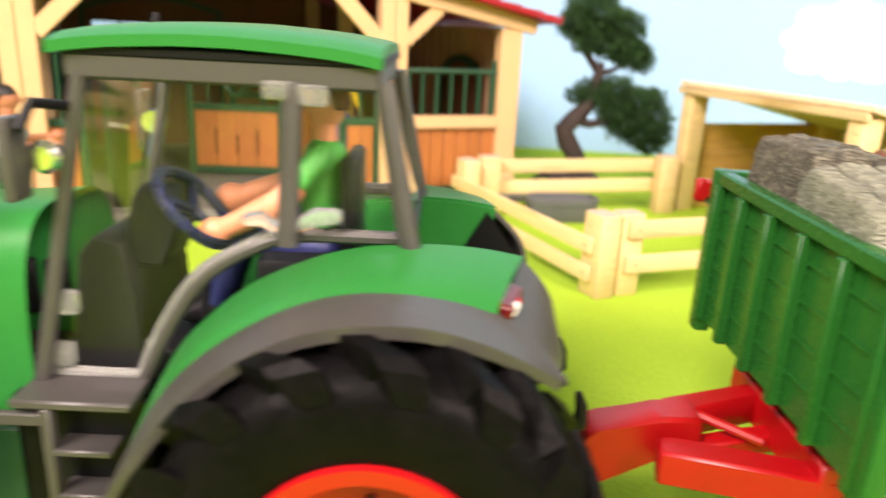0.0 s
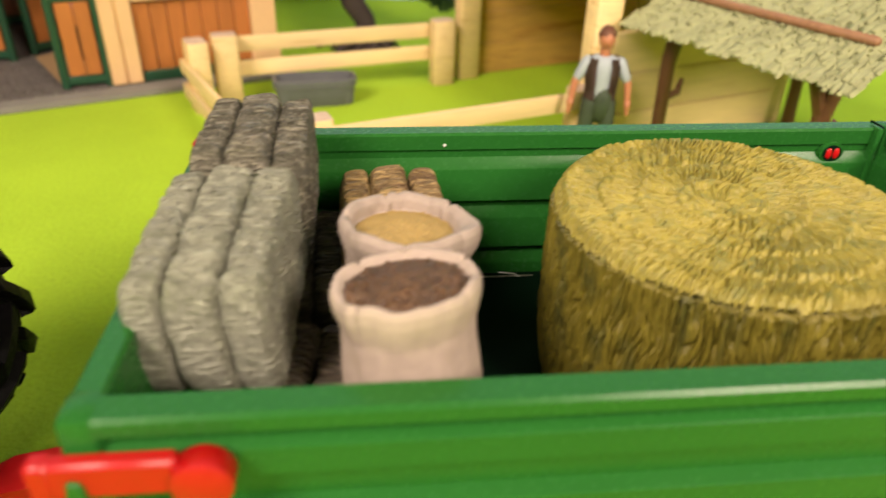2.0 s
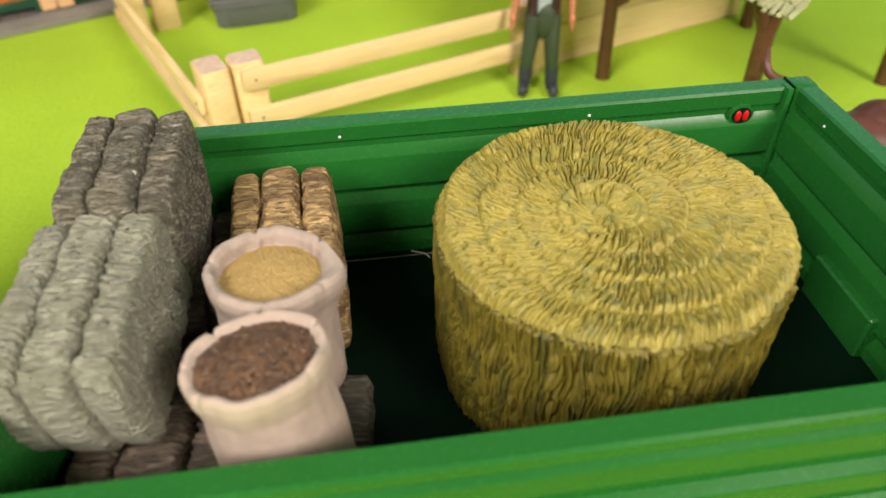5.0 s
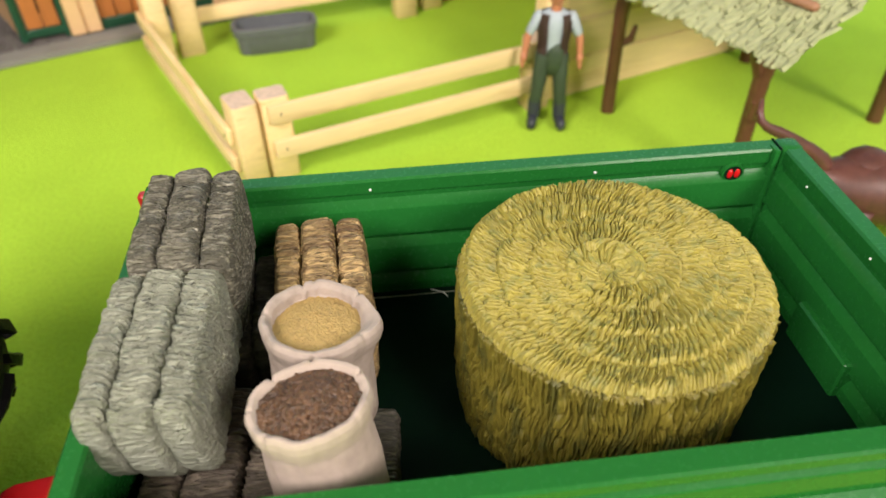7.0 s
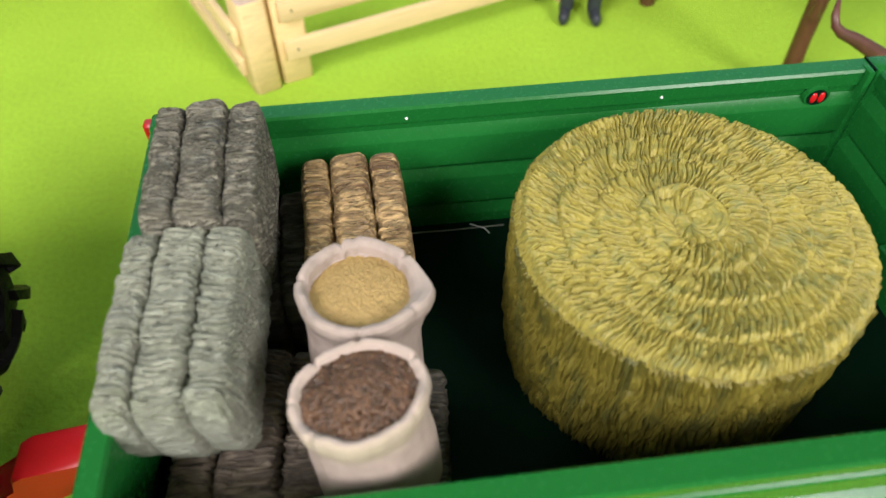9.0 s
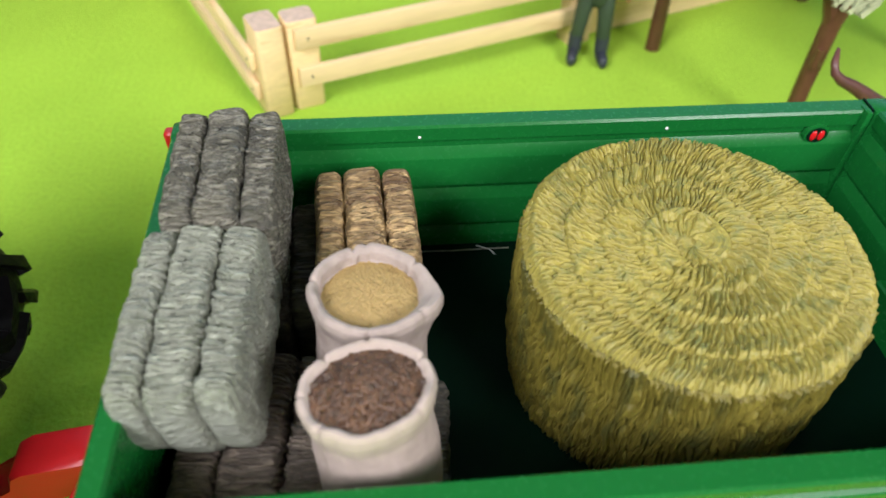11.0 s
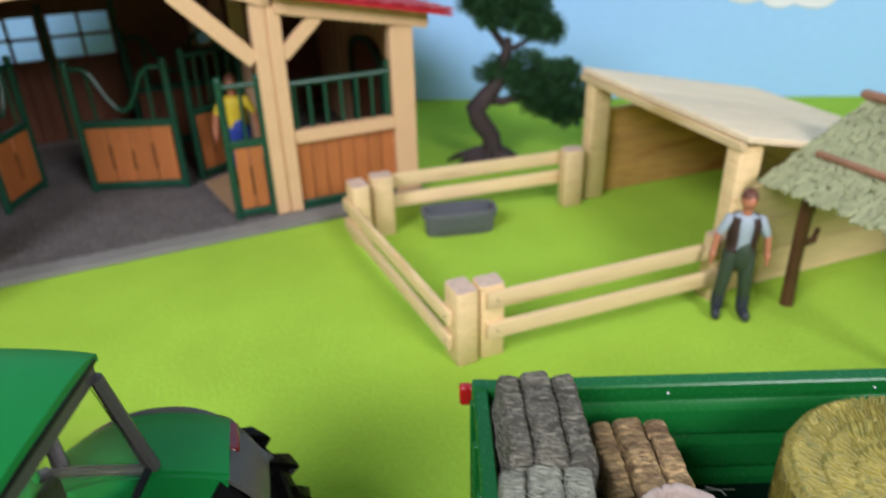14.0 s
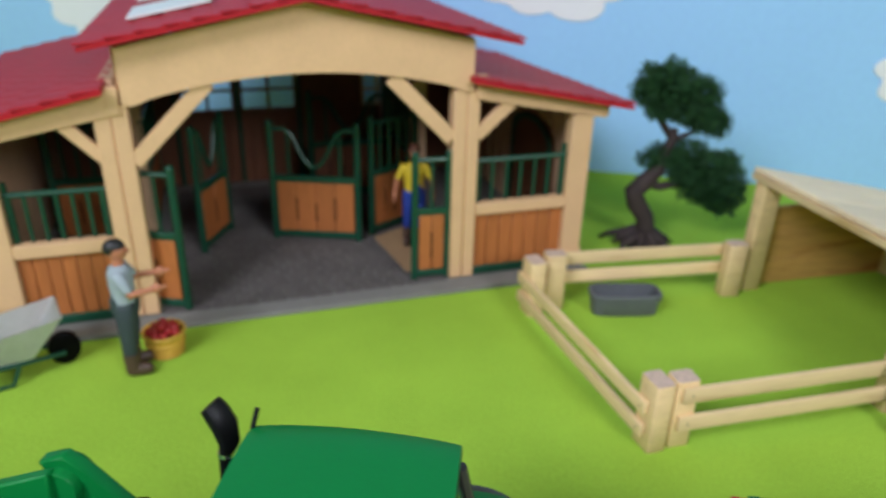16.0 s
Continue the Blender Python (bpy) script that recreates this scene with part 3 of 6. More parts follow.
def bale_top(u, v):
    """One long layer of straw wound in a spiral; each turn overlaps the one inside it."""
    a = 2 * math.pi * u
    ca, sa = math.cos(a), math.sin(a)
    r = BR * max(0.002, v)
    s = v * TURNS - u + 0.10 * noise.noise(Vector((ca * v * 3, sa * v * 3, 5)))
    k = math.floor(s)
    f = s - k
    turned = 2 * math.pi * k + a
    arc = BR * turned * turned / (4 * math.pi * TURNS)
    groove = combed(arc / PITCH + f * (4.0 + 2.0 * noise.noise(Vector((ca * v * 2, sa * v * 2, 1)))), f, k)
    split = combed(1.9 * arc / PITCH + 9 * f + 30, f * 1.5, k)
    fine = noise.noise(Vector((ca * r * 900, sa * r * 900, 3)))
    lap = f ** 1.5 * (1 - max(0.0, (f - 0.86) / 0.14) ** 2)
    lump = noise.noise(Vector((ca * r * 60, sa * r * 60, 4)))
    edge = max(0.0, (v - 0.93) / 0.07) ** 2 * 0.0032
    rag = (noise.noise(Vector((ca * 48, sa * 48, 6))) + 0.8 * noise.noise(Vector((ca * 19, sa * 19, 9)))) * max(0.0, v - 0.9) * 10
    calm = min(1.0, v * 5)
    z = BZ1 - 0.0015 + calm * (0.0019 * groove + 0.0005 * split + 0.0014 * lap) + 0.00016 * fine + 0.0009 * lump - edge
    wob = bale_wobble(ca, sa) + 0.006 * rag * (0.4 + 0.6 * groove)
    return BC + Vector((ca * r * wob, sa * r * wob, z))


def bale_side(u, v):
    """Upright straws round the side, broken into tufts of different length."""
    a = 2 * math.pi * u
    z = BZ0 + (BZ1 - 0.0038 - BZ0) * v
    ca, sa = math.cos(a), math.sin(a)
    q = a * BR / 0.00095
    lean = 2.4 * noise.noise(Vector((ca * 9, sa * 9, z * 45)))
    h = combed(q + lean, z * 48, math.floor(v * 3 + 0.8 * noise.noise(Vector((ca * 12, sa * 12, 2)))))
    lump = noise.noise(Vector((ca * 14, sa * 14, z * 60)))
    fine = noise.noise(Vector((ca * 170, sa * 170, z * 260)))
    r = BR * bale_wobble(ca, sa) + 0.0021 * (h - 0.85) + 0.0006 * combed(1.9 * q + 3 * lean, z * 60, 5) + 0.0008 * lump + 0.0003 * fine - 0.0015 * max(0, 1 - v * 5)
    return BC + Vector((ca * r, sa * r, z))


bale = thing("round_hay_bale", Matrix(), "large round golden-green hay bale standing on its end in the trailer", "hay bale")
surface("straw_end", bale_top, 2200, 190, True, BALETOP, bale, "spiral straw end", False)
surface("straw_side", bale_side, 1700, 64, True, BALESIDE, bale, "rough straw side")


def hay_bale(m, lx, ly, lz, material, label, seed, group="small hay bales in the trailer", lobes=3):
    """A small bale of three bound lobes side by side along x; straw runs across each lobe. Rests with its base at z 0."""
    ob = thing("hay_bale", m, label, "hay bale", group)
    shares = (0.29, 0.39, 0.32)
    for k in range(lobes):
        cx = lx * (sum(shares[:k]) + shares[k] / 2 - 0.5)
        half = lx * shares[k] * 0.54
        hz = lz / 2 * (1.0 if k == lobes // 2 else 0.95)
        ln = ly / 2 * (1.0 if k == lobes // 2 else 0.965)

        def fn(u, v, cx=cx, half=half, hz=hz, ln=ln, k=k):
            a = 2 * math.pi * u
            e = 0.42 if lobes > 2 else 0.5
            cz, sx = math.cos(a), math.sin(a)
            px = half * math.copysign(abs(sx) ** e, sx)
            pz = hz * math.copysign(abs(cz) ** e, cz)
            t = v * 2 - 1
            cap = (1 - max(0, (abs(t) - 0.74) / 0.26) ** 2.2) ** 0.5 if abs(t) < 1 else 0.0
            cap = max(0.02, cap)
            y = ln * math.copysign(min(1, abs(t) ** 0.9), t)
            p = Vector((cx + px * (0.45 + 0.55 * cap if cap > 0.05 else cap), y, pz * cap))
            w = -0.0009 + min(1.0, abs(noise.noise(Vector((p.y * 720 + seed + 3.2 * noise.noise(p * 80), p.x * 60, p.z * 60 + k)))) * 3.4) * 0.0014
            w += noise.noise(Vector((p.y * 640 + seed, p.x * 130, p.z * 130 - k))) * 0.0006
            w += noise.noise(Vector((p.y * 150 + seed * 2, p.x * 140, p.z * 130))) * 0.0010
            w += noise.noise(Vector((p.y * 40 + seed * 3, p.x * 40, p.z * 40))) * 0.0011
            out = Vector((px, 0, pz)).normalized()
            return p + out * w * cap + Vector((0, 0, lz / 2))
        surface("bound_lobe", fn, 84, 300, True, material, ob)
    return ob


hay_bale(pose(0.2128, 0.367, 0.1160, 1, 2, 1), 0.0318, 0.054, 0.041, HAYSLATE, "slate-grey moulded hay bale lying on top of the stack", 1.0)
hay_bale(pose(0.2116, 0.3200, 0.1158, 7, -3, -4), 0.0318, 0.058, 0.036, HAYGREY, "pale grey-green moulded hay bale tilted on the stack", 5.0)
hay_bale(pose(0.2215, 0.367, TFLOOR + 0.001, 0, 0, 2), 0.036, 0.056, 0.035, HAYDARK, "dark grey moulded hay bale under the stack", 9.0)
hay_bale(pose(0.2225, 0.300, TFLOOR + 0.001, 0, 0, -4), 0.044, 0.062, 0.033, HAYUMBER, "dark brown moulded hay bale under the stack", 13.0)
hay_bale(pose(0.2545, 0.3675, TFLOOR + 0.001, 0, 0, 2), 0.033, 0.050, 0.0515, HAYBROWN, "straw-brown moulded hay bale at the wall", 17.0)
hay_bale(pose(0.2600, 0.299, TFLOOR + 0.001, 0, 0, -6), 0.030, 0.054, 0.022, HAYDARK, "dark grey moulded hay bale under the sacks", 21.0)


def feed_sack(m, r, h, sx, sy, cloth, fill, label, seed, fill_label, ear=None):
    """An open standing sack: rolled rim, creased wall, and its contents heaped a little below the rim."""
    ob = thing("feed_sack", m, label, "sack", "open sacks in the trailer")
    rnd = random.Random(seed)
    folds = [k * 1.05 + rnd.uniform(-0.45, 0.45) for k in range(6)]
    prof = [(0.92, 0.0), (1.05, 0.04), (1.07, 0.2), (1.01, 0.5), (0.98, 0.68), (0.98, 0.78), (1.03, 0.85), (1.07, 0.91), (1.07, 0.965), (1.02, 1.0), (0.94, 0.995), (0.87, 0.965), (0.84, 0.89)]

    def fn(u, v):
        a = 2 * math.pi * u
        t = v * (len(prof) - 1)
        i = min(int(t), len(prof) - 2)
        f = t - i
        pr, pz = prof[i][0] * (1 - f) + prof[i + 1][0] * f, prof[i][1] * (1 - f) + prof[i + 1][1] * f
        c, s = math.cos(a), math.sin(a)
        crease = 0.05 * noise.noise(Vector((c * 2 + seed, s * 2, pz * 3))) + 0.014 * noise.noise(Vector((c * 7, s * 7 + seed, pz * 3)))
        dip = sum(math.exp(-(math.remainder(a - q, 2 * math.pi) / 0.042) ** 2) * (0.35 + 0.65 * abs(math.sin(q * 5.3 + seed))) for q in folds) * max(0.0, min(1.0, (pz - 0.78) / 0.15))
        notch = -0.045 * dip
        if ear:
            notch += ear[1] * math.exp(-(math.remainder(a - radians(ear[0]), 2 * math.pi) / 0.36) ** 2) * max(0.0, min(1.0, (pz - 0.55) / 0.3)) * (1.0 if v < 0.8 else max(0.0, 1 - (v - 0.8) * 6))
        rr = r * (pr + crease + notch)
        return Vector((c * rr * sx, s * rr * sy, h * (pz - 0.022 * dip + 0.03 * noise.noise(Vector((c * 2.2, s * 2.2, seed + 3))) * (pz > 0.6))))
    surface("sack_cloth", fn, 180, 49, True, cloth, ob)

    def heap(u, v):
        a = 2 * math.pi * u
        rr = r * 0.90 * v
        c, s = math.cos(a), math.sin(a)
        g = noise.noise(Vector((c * v * r * 1700, s * v * r * 1700, seed)))
        g2 = noise.noise(Vector((c * v * r * 420, s * v * r * 420, seed + 4)))
        return Vector((c * rr * sx, s * rr * sy, h * 0.89 + 0.0016 * (1 - v * v) + (0.0005 * g + 0.0002 * g2)))
    surface("filling", heap, 170, 60, True, fill, ob, fill_label, False)
    return ob


feed_sack(pose(0.2547, 0.3190, 0.105, -3, 2, 10), 0.0158, 0.0425, 0.98, 0.97, SACKGREY, GRAIN, "greyish open cloth sack filled with yellow grain", 2.0, "heaped yellow grain", (-24, 0.20))
feed_sack(pose(0.2572, 0.2865, 0.105, -4, -3, 14), 0.0158, 0.0450, 0.98, 0.83, SACK, PELLET, "pale open cloth sack filled with brown feed pellets", 6.0, "brown feed pellets")


# grain-like pellets heaped in the nearer sack
def pellets(m, r, sx, sy, z, count, seed):
    rnd = random.Random(seed)
    b = bmesh.new()
    for k in range(count):
        rr, a = r * math.sqrt(rnd.random()), rnd.random() * 6.283
        p = Vector((sx * rr * math.cos(a), sy * rr * math.sin(a), z + 0.0016 * (1 - (rr / r) ** 2)))
        t = bmesh.new()
        bmesh.ops.create_icosphere(t, subdivisions=1, radius=1)
        bmesh.ops.transform(t, verts=t.verts, matrix=Matrix.Translation(p) @ Euler((rnd.uniform(-0.3, 0.3), 0.25, rnd.gauss(0.9, 0.9))).to_matrix().to_4x4() @ Matrix.Diagonal((rnd.uniform(0.0022, 0.0034), 0.00078, 0.00075, 1)))
        merge(b, t, m)
    return b


heap_ob = finish("feed_pellets", pellets(pose(0.2572, 0.2865, 0.105, -4, -3, 14), 0.0138, 0.98, 0.83, 0.0424, 1000, 5), PELLET, None, "", 180)
tagged(heap_ob, "brown feed pellets heaped in the open sack", "feed", kind="stuff")
# thin pale rod added as the bright highlight along the floor edge
tagged(finish("loose_straw_stalk", tube([(0.2665, 0.3950, 0.0800), (0.288, 0.3944, 0.0802), (0.3105, 0.3948, 0.0800)], 0.0003, 6), HAYGREY), "thin pale strip standing in for the highlight on the trailer floor edge", "straw")
tagged(finish("loose_thread", tube([(0.297, 0.3955, 0.0815), (0.302, 0.391, 0.0835), (0.3035, 0.388, 0.0838)], 0.0002, 5), WHITE), "fine pale thread on the trailer floor", "thread")

# ---- tractor ----
tractor = thing("tractor", Matrix(), "green toy tractor with grey cab and red wheel rims", "tractor")
WX, TCY = 0.052, 0.328
for x, y0, rad in ((WX, 0.232, 0.0625), (WX - 0.0025, 0.385, 0.0590)):
    w = thing("rear_wheel", Matrix(), "", "")
    w.parent = tractor
    wheel(w, x, y0, y0 + 0.037, rad, 0.0305, 15, RED)
for y0 in (0.24, 0.386):
    w = thing("front_wheel", Matrix(), "", "")
    w.parent = tractor
    wheel(w, -0.128, y0, y0 + 0.030, 0.046, 0.026, 18, RED)


def through_points(points, n):
    """n + 1 points evenly along a smooth line through the given ones."""
    pts = [Vector(p) for p in points]
    fine = []
    for i in range(len(pts) - 1):
        p0, p1, p2, p3 = pts[max(i - 1, 0)], pts[i], pts[i + 1], pts[min(i + 2, len(pts) - 1)]
        for k in range(12):
            t = k / 12
            fine.append(0.5 * (2 * p1 + (p2 - p0) * t + (2 * p0 - 5 * p1 + 4 * p2 - p3) * t * t + (3 * p1 - p0 - 3 * p2 + p3) * t ** 3))
    fine.append(pts[-1])
    run = [0.0]
    for p, q in zip(fine, fine[1:]):
        run.append(run[-1] + (q - p).length)
    out, j = [], 0
    for k in range(n + 1):
        want = run[-1] * k / n
        while j < len(run) - 2 and run[j + 1] < want:
            j += 1
        f = (want - run[j]) / max(run[j + 1] - run[j], 1e-9)
        out.append(fine[j].lerp(fine[j + 1], min(1.0, f)))
    return out


def loft(rows, thick):
    """A sheet through rows of points, given a thickness."""
    b = bmesh.new()
    g = [[b.verts.new(p) for p in row] for row in rows]
    for p, q in zip(g, g[1:]):
        for i in range(len(p) - 1):
            b.faces.new((p[i], p[i + 1], q[i + 1], q[i]))
    bmesh.ops.remove_doubles(b, verts=b.verts, dist=1e-5)
    bmesh.ops.recalc_face_normals(b, faces=b.faces)
    bmesh.ops.solidify(b, geom=b.faces[:], thickness=thick)
    return b


INNER = [(-0.0215, 0.0790), (-0.0141, 0.0925), (-0.0027, 0.1047), (0.0100, 0.1147), (0.0276, 0.1233), (0.0448, 0.1280), (0.0620, 0.1296), (0.0792, 0.1291), (0.0925, 0.1271)]
SEAM = [(-0.0215, 0.0640), (-0.0151, 0.0777), (-0.0100, 0.0880), (-0.0005, 0.1005), (0.0120, 0.1110), (0.0268, 0.1197), (0.0413, 0.1246), (0.0559, 0.1258), (0.0706, 0.1245), (0.0823, 0.1217)]
LIP = [(-0.0200, 0.0600, 0.0), (-0.0123, 0.0779, 0.0), (-0.0012, 0.0947, 0.0), (0.0105, 0.1076, 0.0), (0.0243, 0.1180, 0.0), (0.0376, 0.1237, 0.0), (0.0507, 0.1260, 0.0), (0.0638, 0.1258, 0.0005),
       (0.0772, 0.1218, 0.0025), (0.0885, 0.1150, 0.0075), (0.0985, 0.1072, 0.0140)]
for s, yo, yl, yi, dx, dz in ((1, 0.2435, 0.2637, 0.2990, 0.0, 0.0), (-1, 0.4130, 0.4085, 0.3690, -0.0035, -0.0018)):
    fender = thing("fender", Matrix(), "", "")
    fender.parent = tractor
    n = 40
    inner = through_points([(x + dx, yi, z + dz) for x, z in INNER], n)
    seam = through_points([(x + dx, yl, z + dz) for x, z in SEAM], n)
    lip = through_points([(x + dx, yo + s * d, z + dz) for x, z, d in LIP], n)
    rows = []
    for k in range(9):
        f = k / 8
        rows.append([Vector((p.x + (q.x - p.x) * f, p.y + (q.y - p.y) * f, p.z + (q.z - p.z) * f ** 0.55 + 0.0006 * math.sin(math.pi * f))) for p, q in zip(seam, inner)])
    part("fender_top", loft(rows, 0.0018), BRIGHT, fender, "glossy green fender top", 60)
    rows = [[p.lerp(q, k / 4) + Vector((0, 0, 0.0012 * math.sin(math.pi * k / 4) - 0.0006)) for p, q in zip(seam, lip)] for k in range(5)]
    rows.append([p + Vector((0, 0.0002 * s, -0.0022)) for p in rows[-1]])
    part("fender_trim", loft(rows, 0.0014), GREY, fender, "grey plastic fender trim", 60)
    # the smooth grey end, from the cut edge of the green top down to a rounded foot
    top = through_points([lip[-1], lip[-1].lerp(seam[-1], 0.5), seam[-1], seam[-1].lerp(inner[-1], 0.5), inner[-1] + Vector((0, 0.002 * s, 0))], 18)
    foot = through_points([lip[-1], lip[-1] + Vector((0.0030, 0.010 * s, -0.0030)), lip[-1] + Vector((0.0062, 0.026 * s, -0.0040)), Vector((0.1045 + dx * 0.4, yi + 0.002 * s, 0.1040 + dz))], 18)
    rows = [[p.lerp(q, k / 8) + Vector((0.0034 * math.sin(math.pi * k / 8), 0, -0.0014 * (1 - k / 8))) for p, q in zip(top, foot)] for k in range(9)]
    part("fender_rear", loft(rows, 0.0016), GREY, fender, "smooth grey fender end", 60)
    edge = [(p.x, p.z - 0.001) for p in inner[4::4]]
    b = prism(edge + [(WX + 0.030, 0.090), (WX - 0.052, 0.080)], yi, yi + 0.0025 * s, "y")
    part("fender_wall", b, BRIGHT, fender, "green inner fender wall")
    b = prism([(0.0890 + dx, 0.1255 + dz), (0.1040 + dx, 0.1045 + dz), (WX + 0.036, 0.080), (WX + 0.013, 0.080), (WX + 0.020, 0.100)], yi + 0.0004 * s, yi + 0.0030 * s, "y")
    part("fender_gusset", b, BLACK, fender)
    mid = seam[-1].lerp(inner[-1], 0.34)
    base = pose(mid.x + 0.0004, mid.y, mid.z - 0.0034, 0, 18, -15 * s)
    lamp = part("tail_light_housing", box(-0.0030, 0.0026, -0.0085, 0.0095, -0.0042, 0.0032, 0.0010, m=base), DARKLENS, fender, "dark red tail light strip")
    if s < 0:
        continue
    part("tail_light_lens", box(-0.0010, 0.0034, -0.0052, -0.0006, -0.0036, 0.0030, 0.0008, m=base), WHITE, lamp, "white tail light lens")
    part("tail_light_lens", box(-0.0010, 0.0032, 0.0002, 0.0034, -0.0036, 0.0028, 0.0008, m=base), LENS, lamp, "red tail light lens")
# cab
CY0, CY1 = 0.299, 0.3685
cab = thing("cab", Matrix(), "", "")
cab.parent = tractor


def roof_shell(z_add, grow, thick):
    def fn(u, v):
        x = -0.0455 - grow + (0.0940 + 2 * grow) * u
        y = CY0 - 0.003 - grow + (CY1 - CY0 + 0.0072 + 2 * grow) * v
        ex, ey = abs(u * 2 - 1), abs(v * 2 - 1)
        drop = 0.0020 * ex ** 4 + 0.0034 * ey ** 5 + 0.0045 * max(0, u - 0.55) + 0.004 * max(0, 0.4 - u)
        return Vector((x, y, 0.1910 + z_add - drop))
    return fn


def shell(fn, n, m, thick, material, parent, name, label=""):
    b = bmesh.new()
    top = [[b.verts.new(fn(i / n, j / m)) for j in range(m + 1)] for i in range(n + 1)]
    low = [[b.verts.new(fn(i / n, j / m) - Vector((0, 0, thick + 0.004 * (1 - max(abs(2 * i / n - 1), abs(2 * j / m - 1)) ** 6)))) for j in range(m + 1)] for i in range(n + 1)]
    for g, flip in ((top, 1), (low, -1)):
        for i in range(n):
            for j in range(m):
                b.faces.new([g[i][j], g[i + 1][j], g[i + 1][j + 1], g[i][j + 1]][::flip])
    for i in range(n):
        b.faces.new((top[i][0], top[i + 1][0], low[i + 1][0], low[i][0]))
        b.faces.new((top[i][m], top[i + 1][m], low[i + 1][m], low[i][m]))
    for j in range(m):
        b.faces.new((top[0][j], top[0][j + 1], low[0][j + 1], low[0][j]))
        b.faces.new((top[n][j], top[n][j + 1], low[n][j + 1], low[n][j]))
    return part(name, b, material, parent, label, 50)


shell(roof_shell(0, 0.0, 0.004), 24, 20, 0.0032, BRIGHT, cab, "roof", "glossy green cab roof")
# black band added as the shade in the gap below the roof
part("roof_gap", box(-0.0430, 0.0488, CY0 - 0.0016, CY1 + 0.0026, 0.1806, 0.1836, 0.0006), BLACK, cab)
part("roof_liner", box(-0.0420, 0.0480, CY0 - 0.001, CY1 + 0.002, 0.1740, 0.1825, 0.001), GREY, cab, "dark grey roof frame")
SIDE = [((-0.0385, 0.1755), (-0.0585, 0.077), 0.0024), ((0.0225, 0.1755), (0.021, 0.128), 0.0028), ((0.0485, 0.1765), (0.0580, 0.128), 0.0027)]
for y in (CY0 + 0.001, CY1 - 0.001):
    for (xa, za), (xb, zb), r in SIDE:
        lean = 0.004 if y < TCY else -0.004
        part("pillar", tube([(xa, y, za), ((xa + xb) / 2, y - lean * 0.5, (za + zb) / 2), (xb, y - lean, zb)], [r, r, r * 1.15], 8, flat=1.2), GREY if r > 0.002 else BLACK, cab, "grey plastic cab pillar")
    part("door_sill", tube([(-0.0585, y, 0.0785), (-0.030, y, 0.0778)] + through_points([(-0.027, y, 0.0785), (-0.018, y, 0.098), (-0.004, y, 0.117), (0.018, y, 0.129), (0.038, y, 0.1305)], 18) + [(0.057, y, 0.1305)], 0.0023, 8), GREY, cab)
    part("door_frame", tube([(-0.0555, y, 0.081), (-0.031, y, 0.0803)] + through_points([(-0.028, y, 0.081), (-0.0195, y, 0.099), (-0.006, y, 0.1175), (0.0175, y, 0.131)], 16), 0.0020, 8), CLEAR, cab, "bright clear-plastic door edge")
    g = prism([(-0.038, 0.1745), (-0.0575, 0.0785), (-0.027, 0.0785), (-0.018, 0.0985), (-0.004, 0.1175), (0.018, 0.1295), (0.0215, 0.1295), (0.0225, 0.1745)], y - 0.0003, y + 0.0003, "y")
    pane = part("door_pane", g, GLASS, cab, "clear plastic door pane", None)
    pane.visible_shadow = False
    g = prism([(0.024, 0.1745), (0.0225, 0.1305), (0.0565, 0.1305), (0.0445, 0.1745)], y - 0.0003, y + 0.0003, "y")
    pane = part("side_pane", g, GLASS, cab, "clear plastic side pane", None)
    pane.visible_shadow = False
    if y > TCY:
        continue
    for x, z, h in ((-0.0545, 0.087, 0.0040), (-0.0515, 0.105, 0.0040), (0.027, 0.1725, 0.0032), (0.018, 0.1735, 0.0028)):
        part("door_hinge", box(x - 0.004, x + 0.006, y - 0.0028, y + 0.0018, z - h, z + h, 0.0012, seg=2), CLEAR, cab, "clear moulded hinge")
    part("door_handle", tube([(0.0095, y - 0.003, 0.1352), (0.013, y - 0.0032, 0.1360), (0.0165, y - 0.0035, 0.1340), (0.023, y - 0.0035, 0.1335), (0.0265, y - 0.0034, 0.1352), (0.030, y - 0.003, 0.1372), (0.035, y - 0.003, 0.1374)], [0.0022, 0.0026, 0.0018, 0.0018, 0.0026, 0.0030, 0.0026], 10, round_ends=True), CLEAR, cab, "clear moulded door handle")
    part("sill_strip", box(-0.055, -0.028, y - 0.0026, y + 0.001, 0.0795, 0.0825, 0.0008), CLEAR, cab, "clear plastic sill strip")
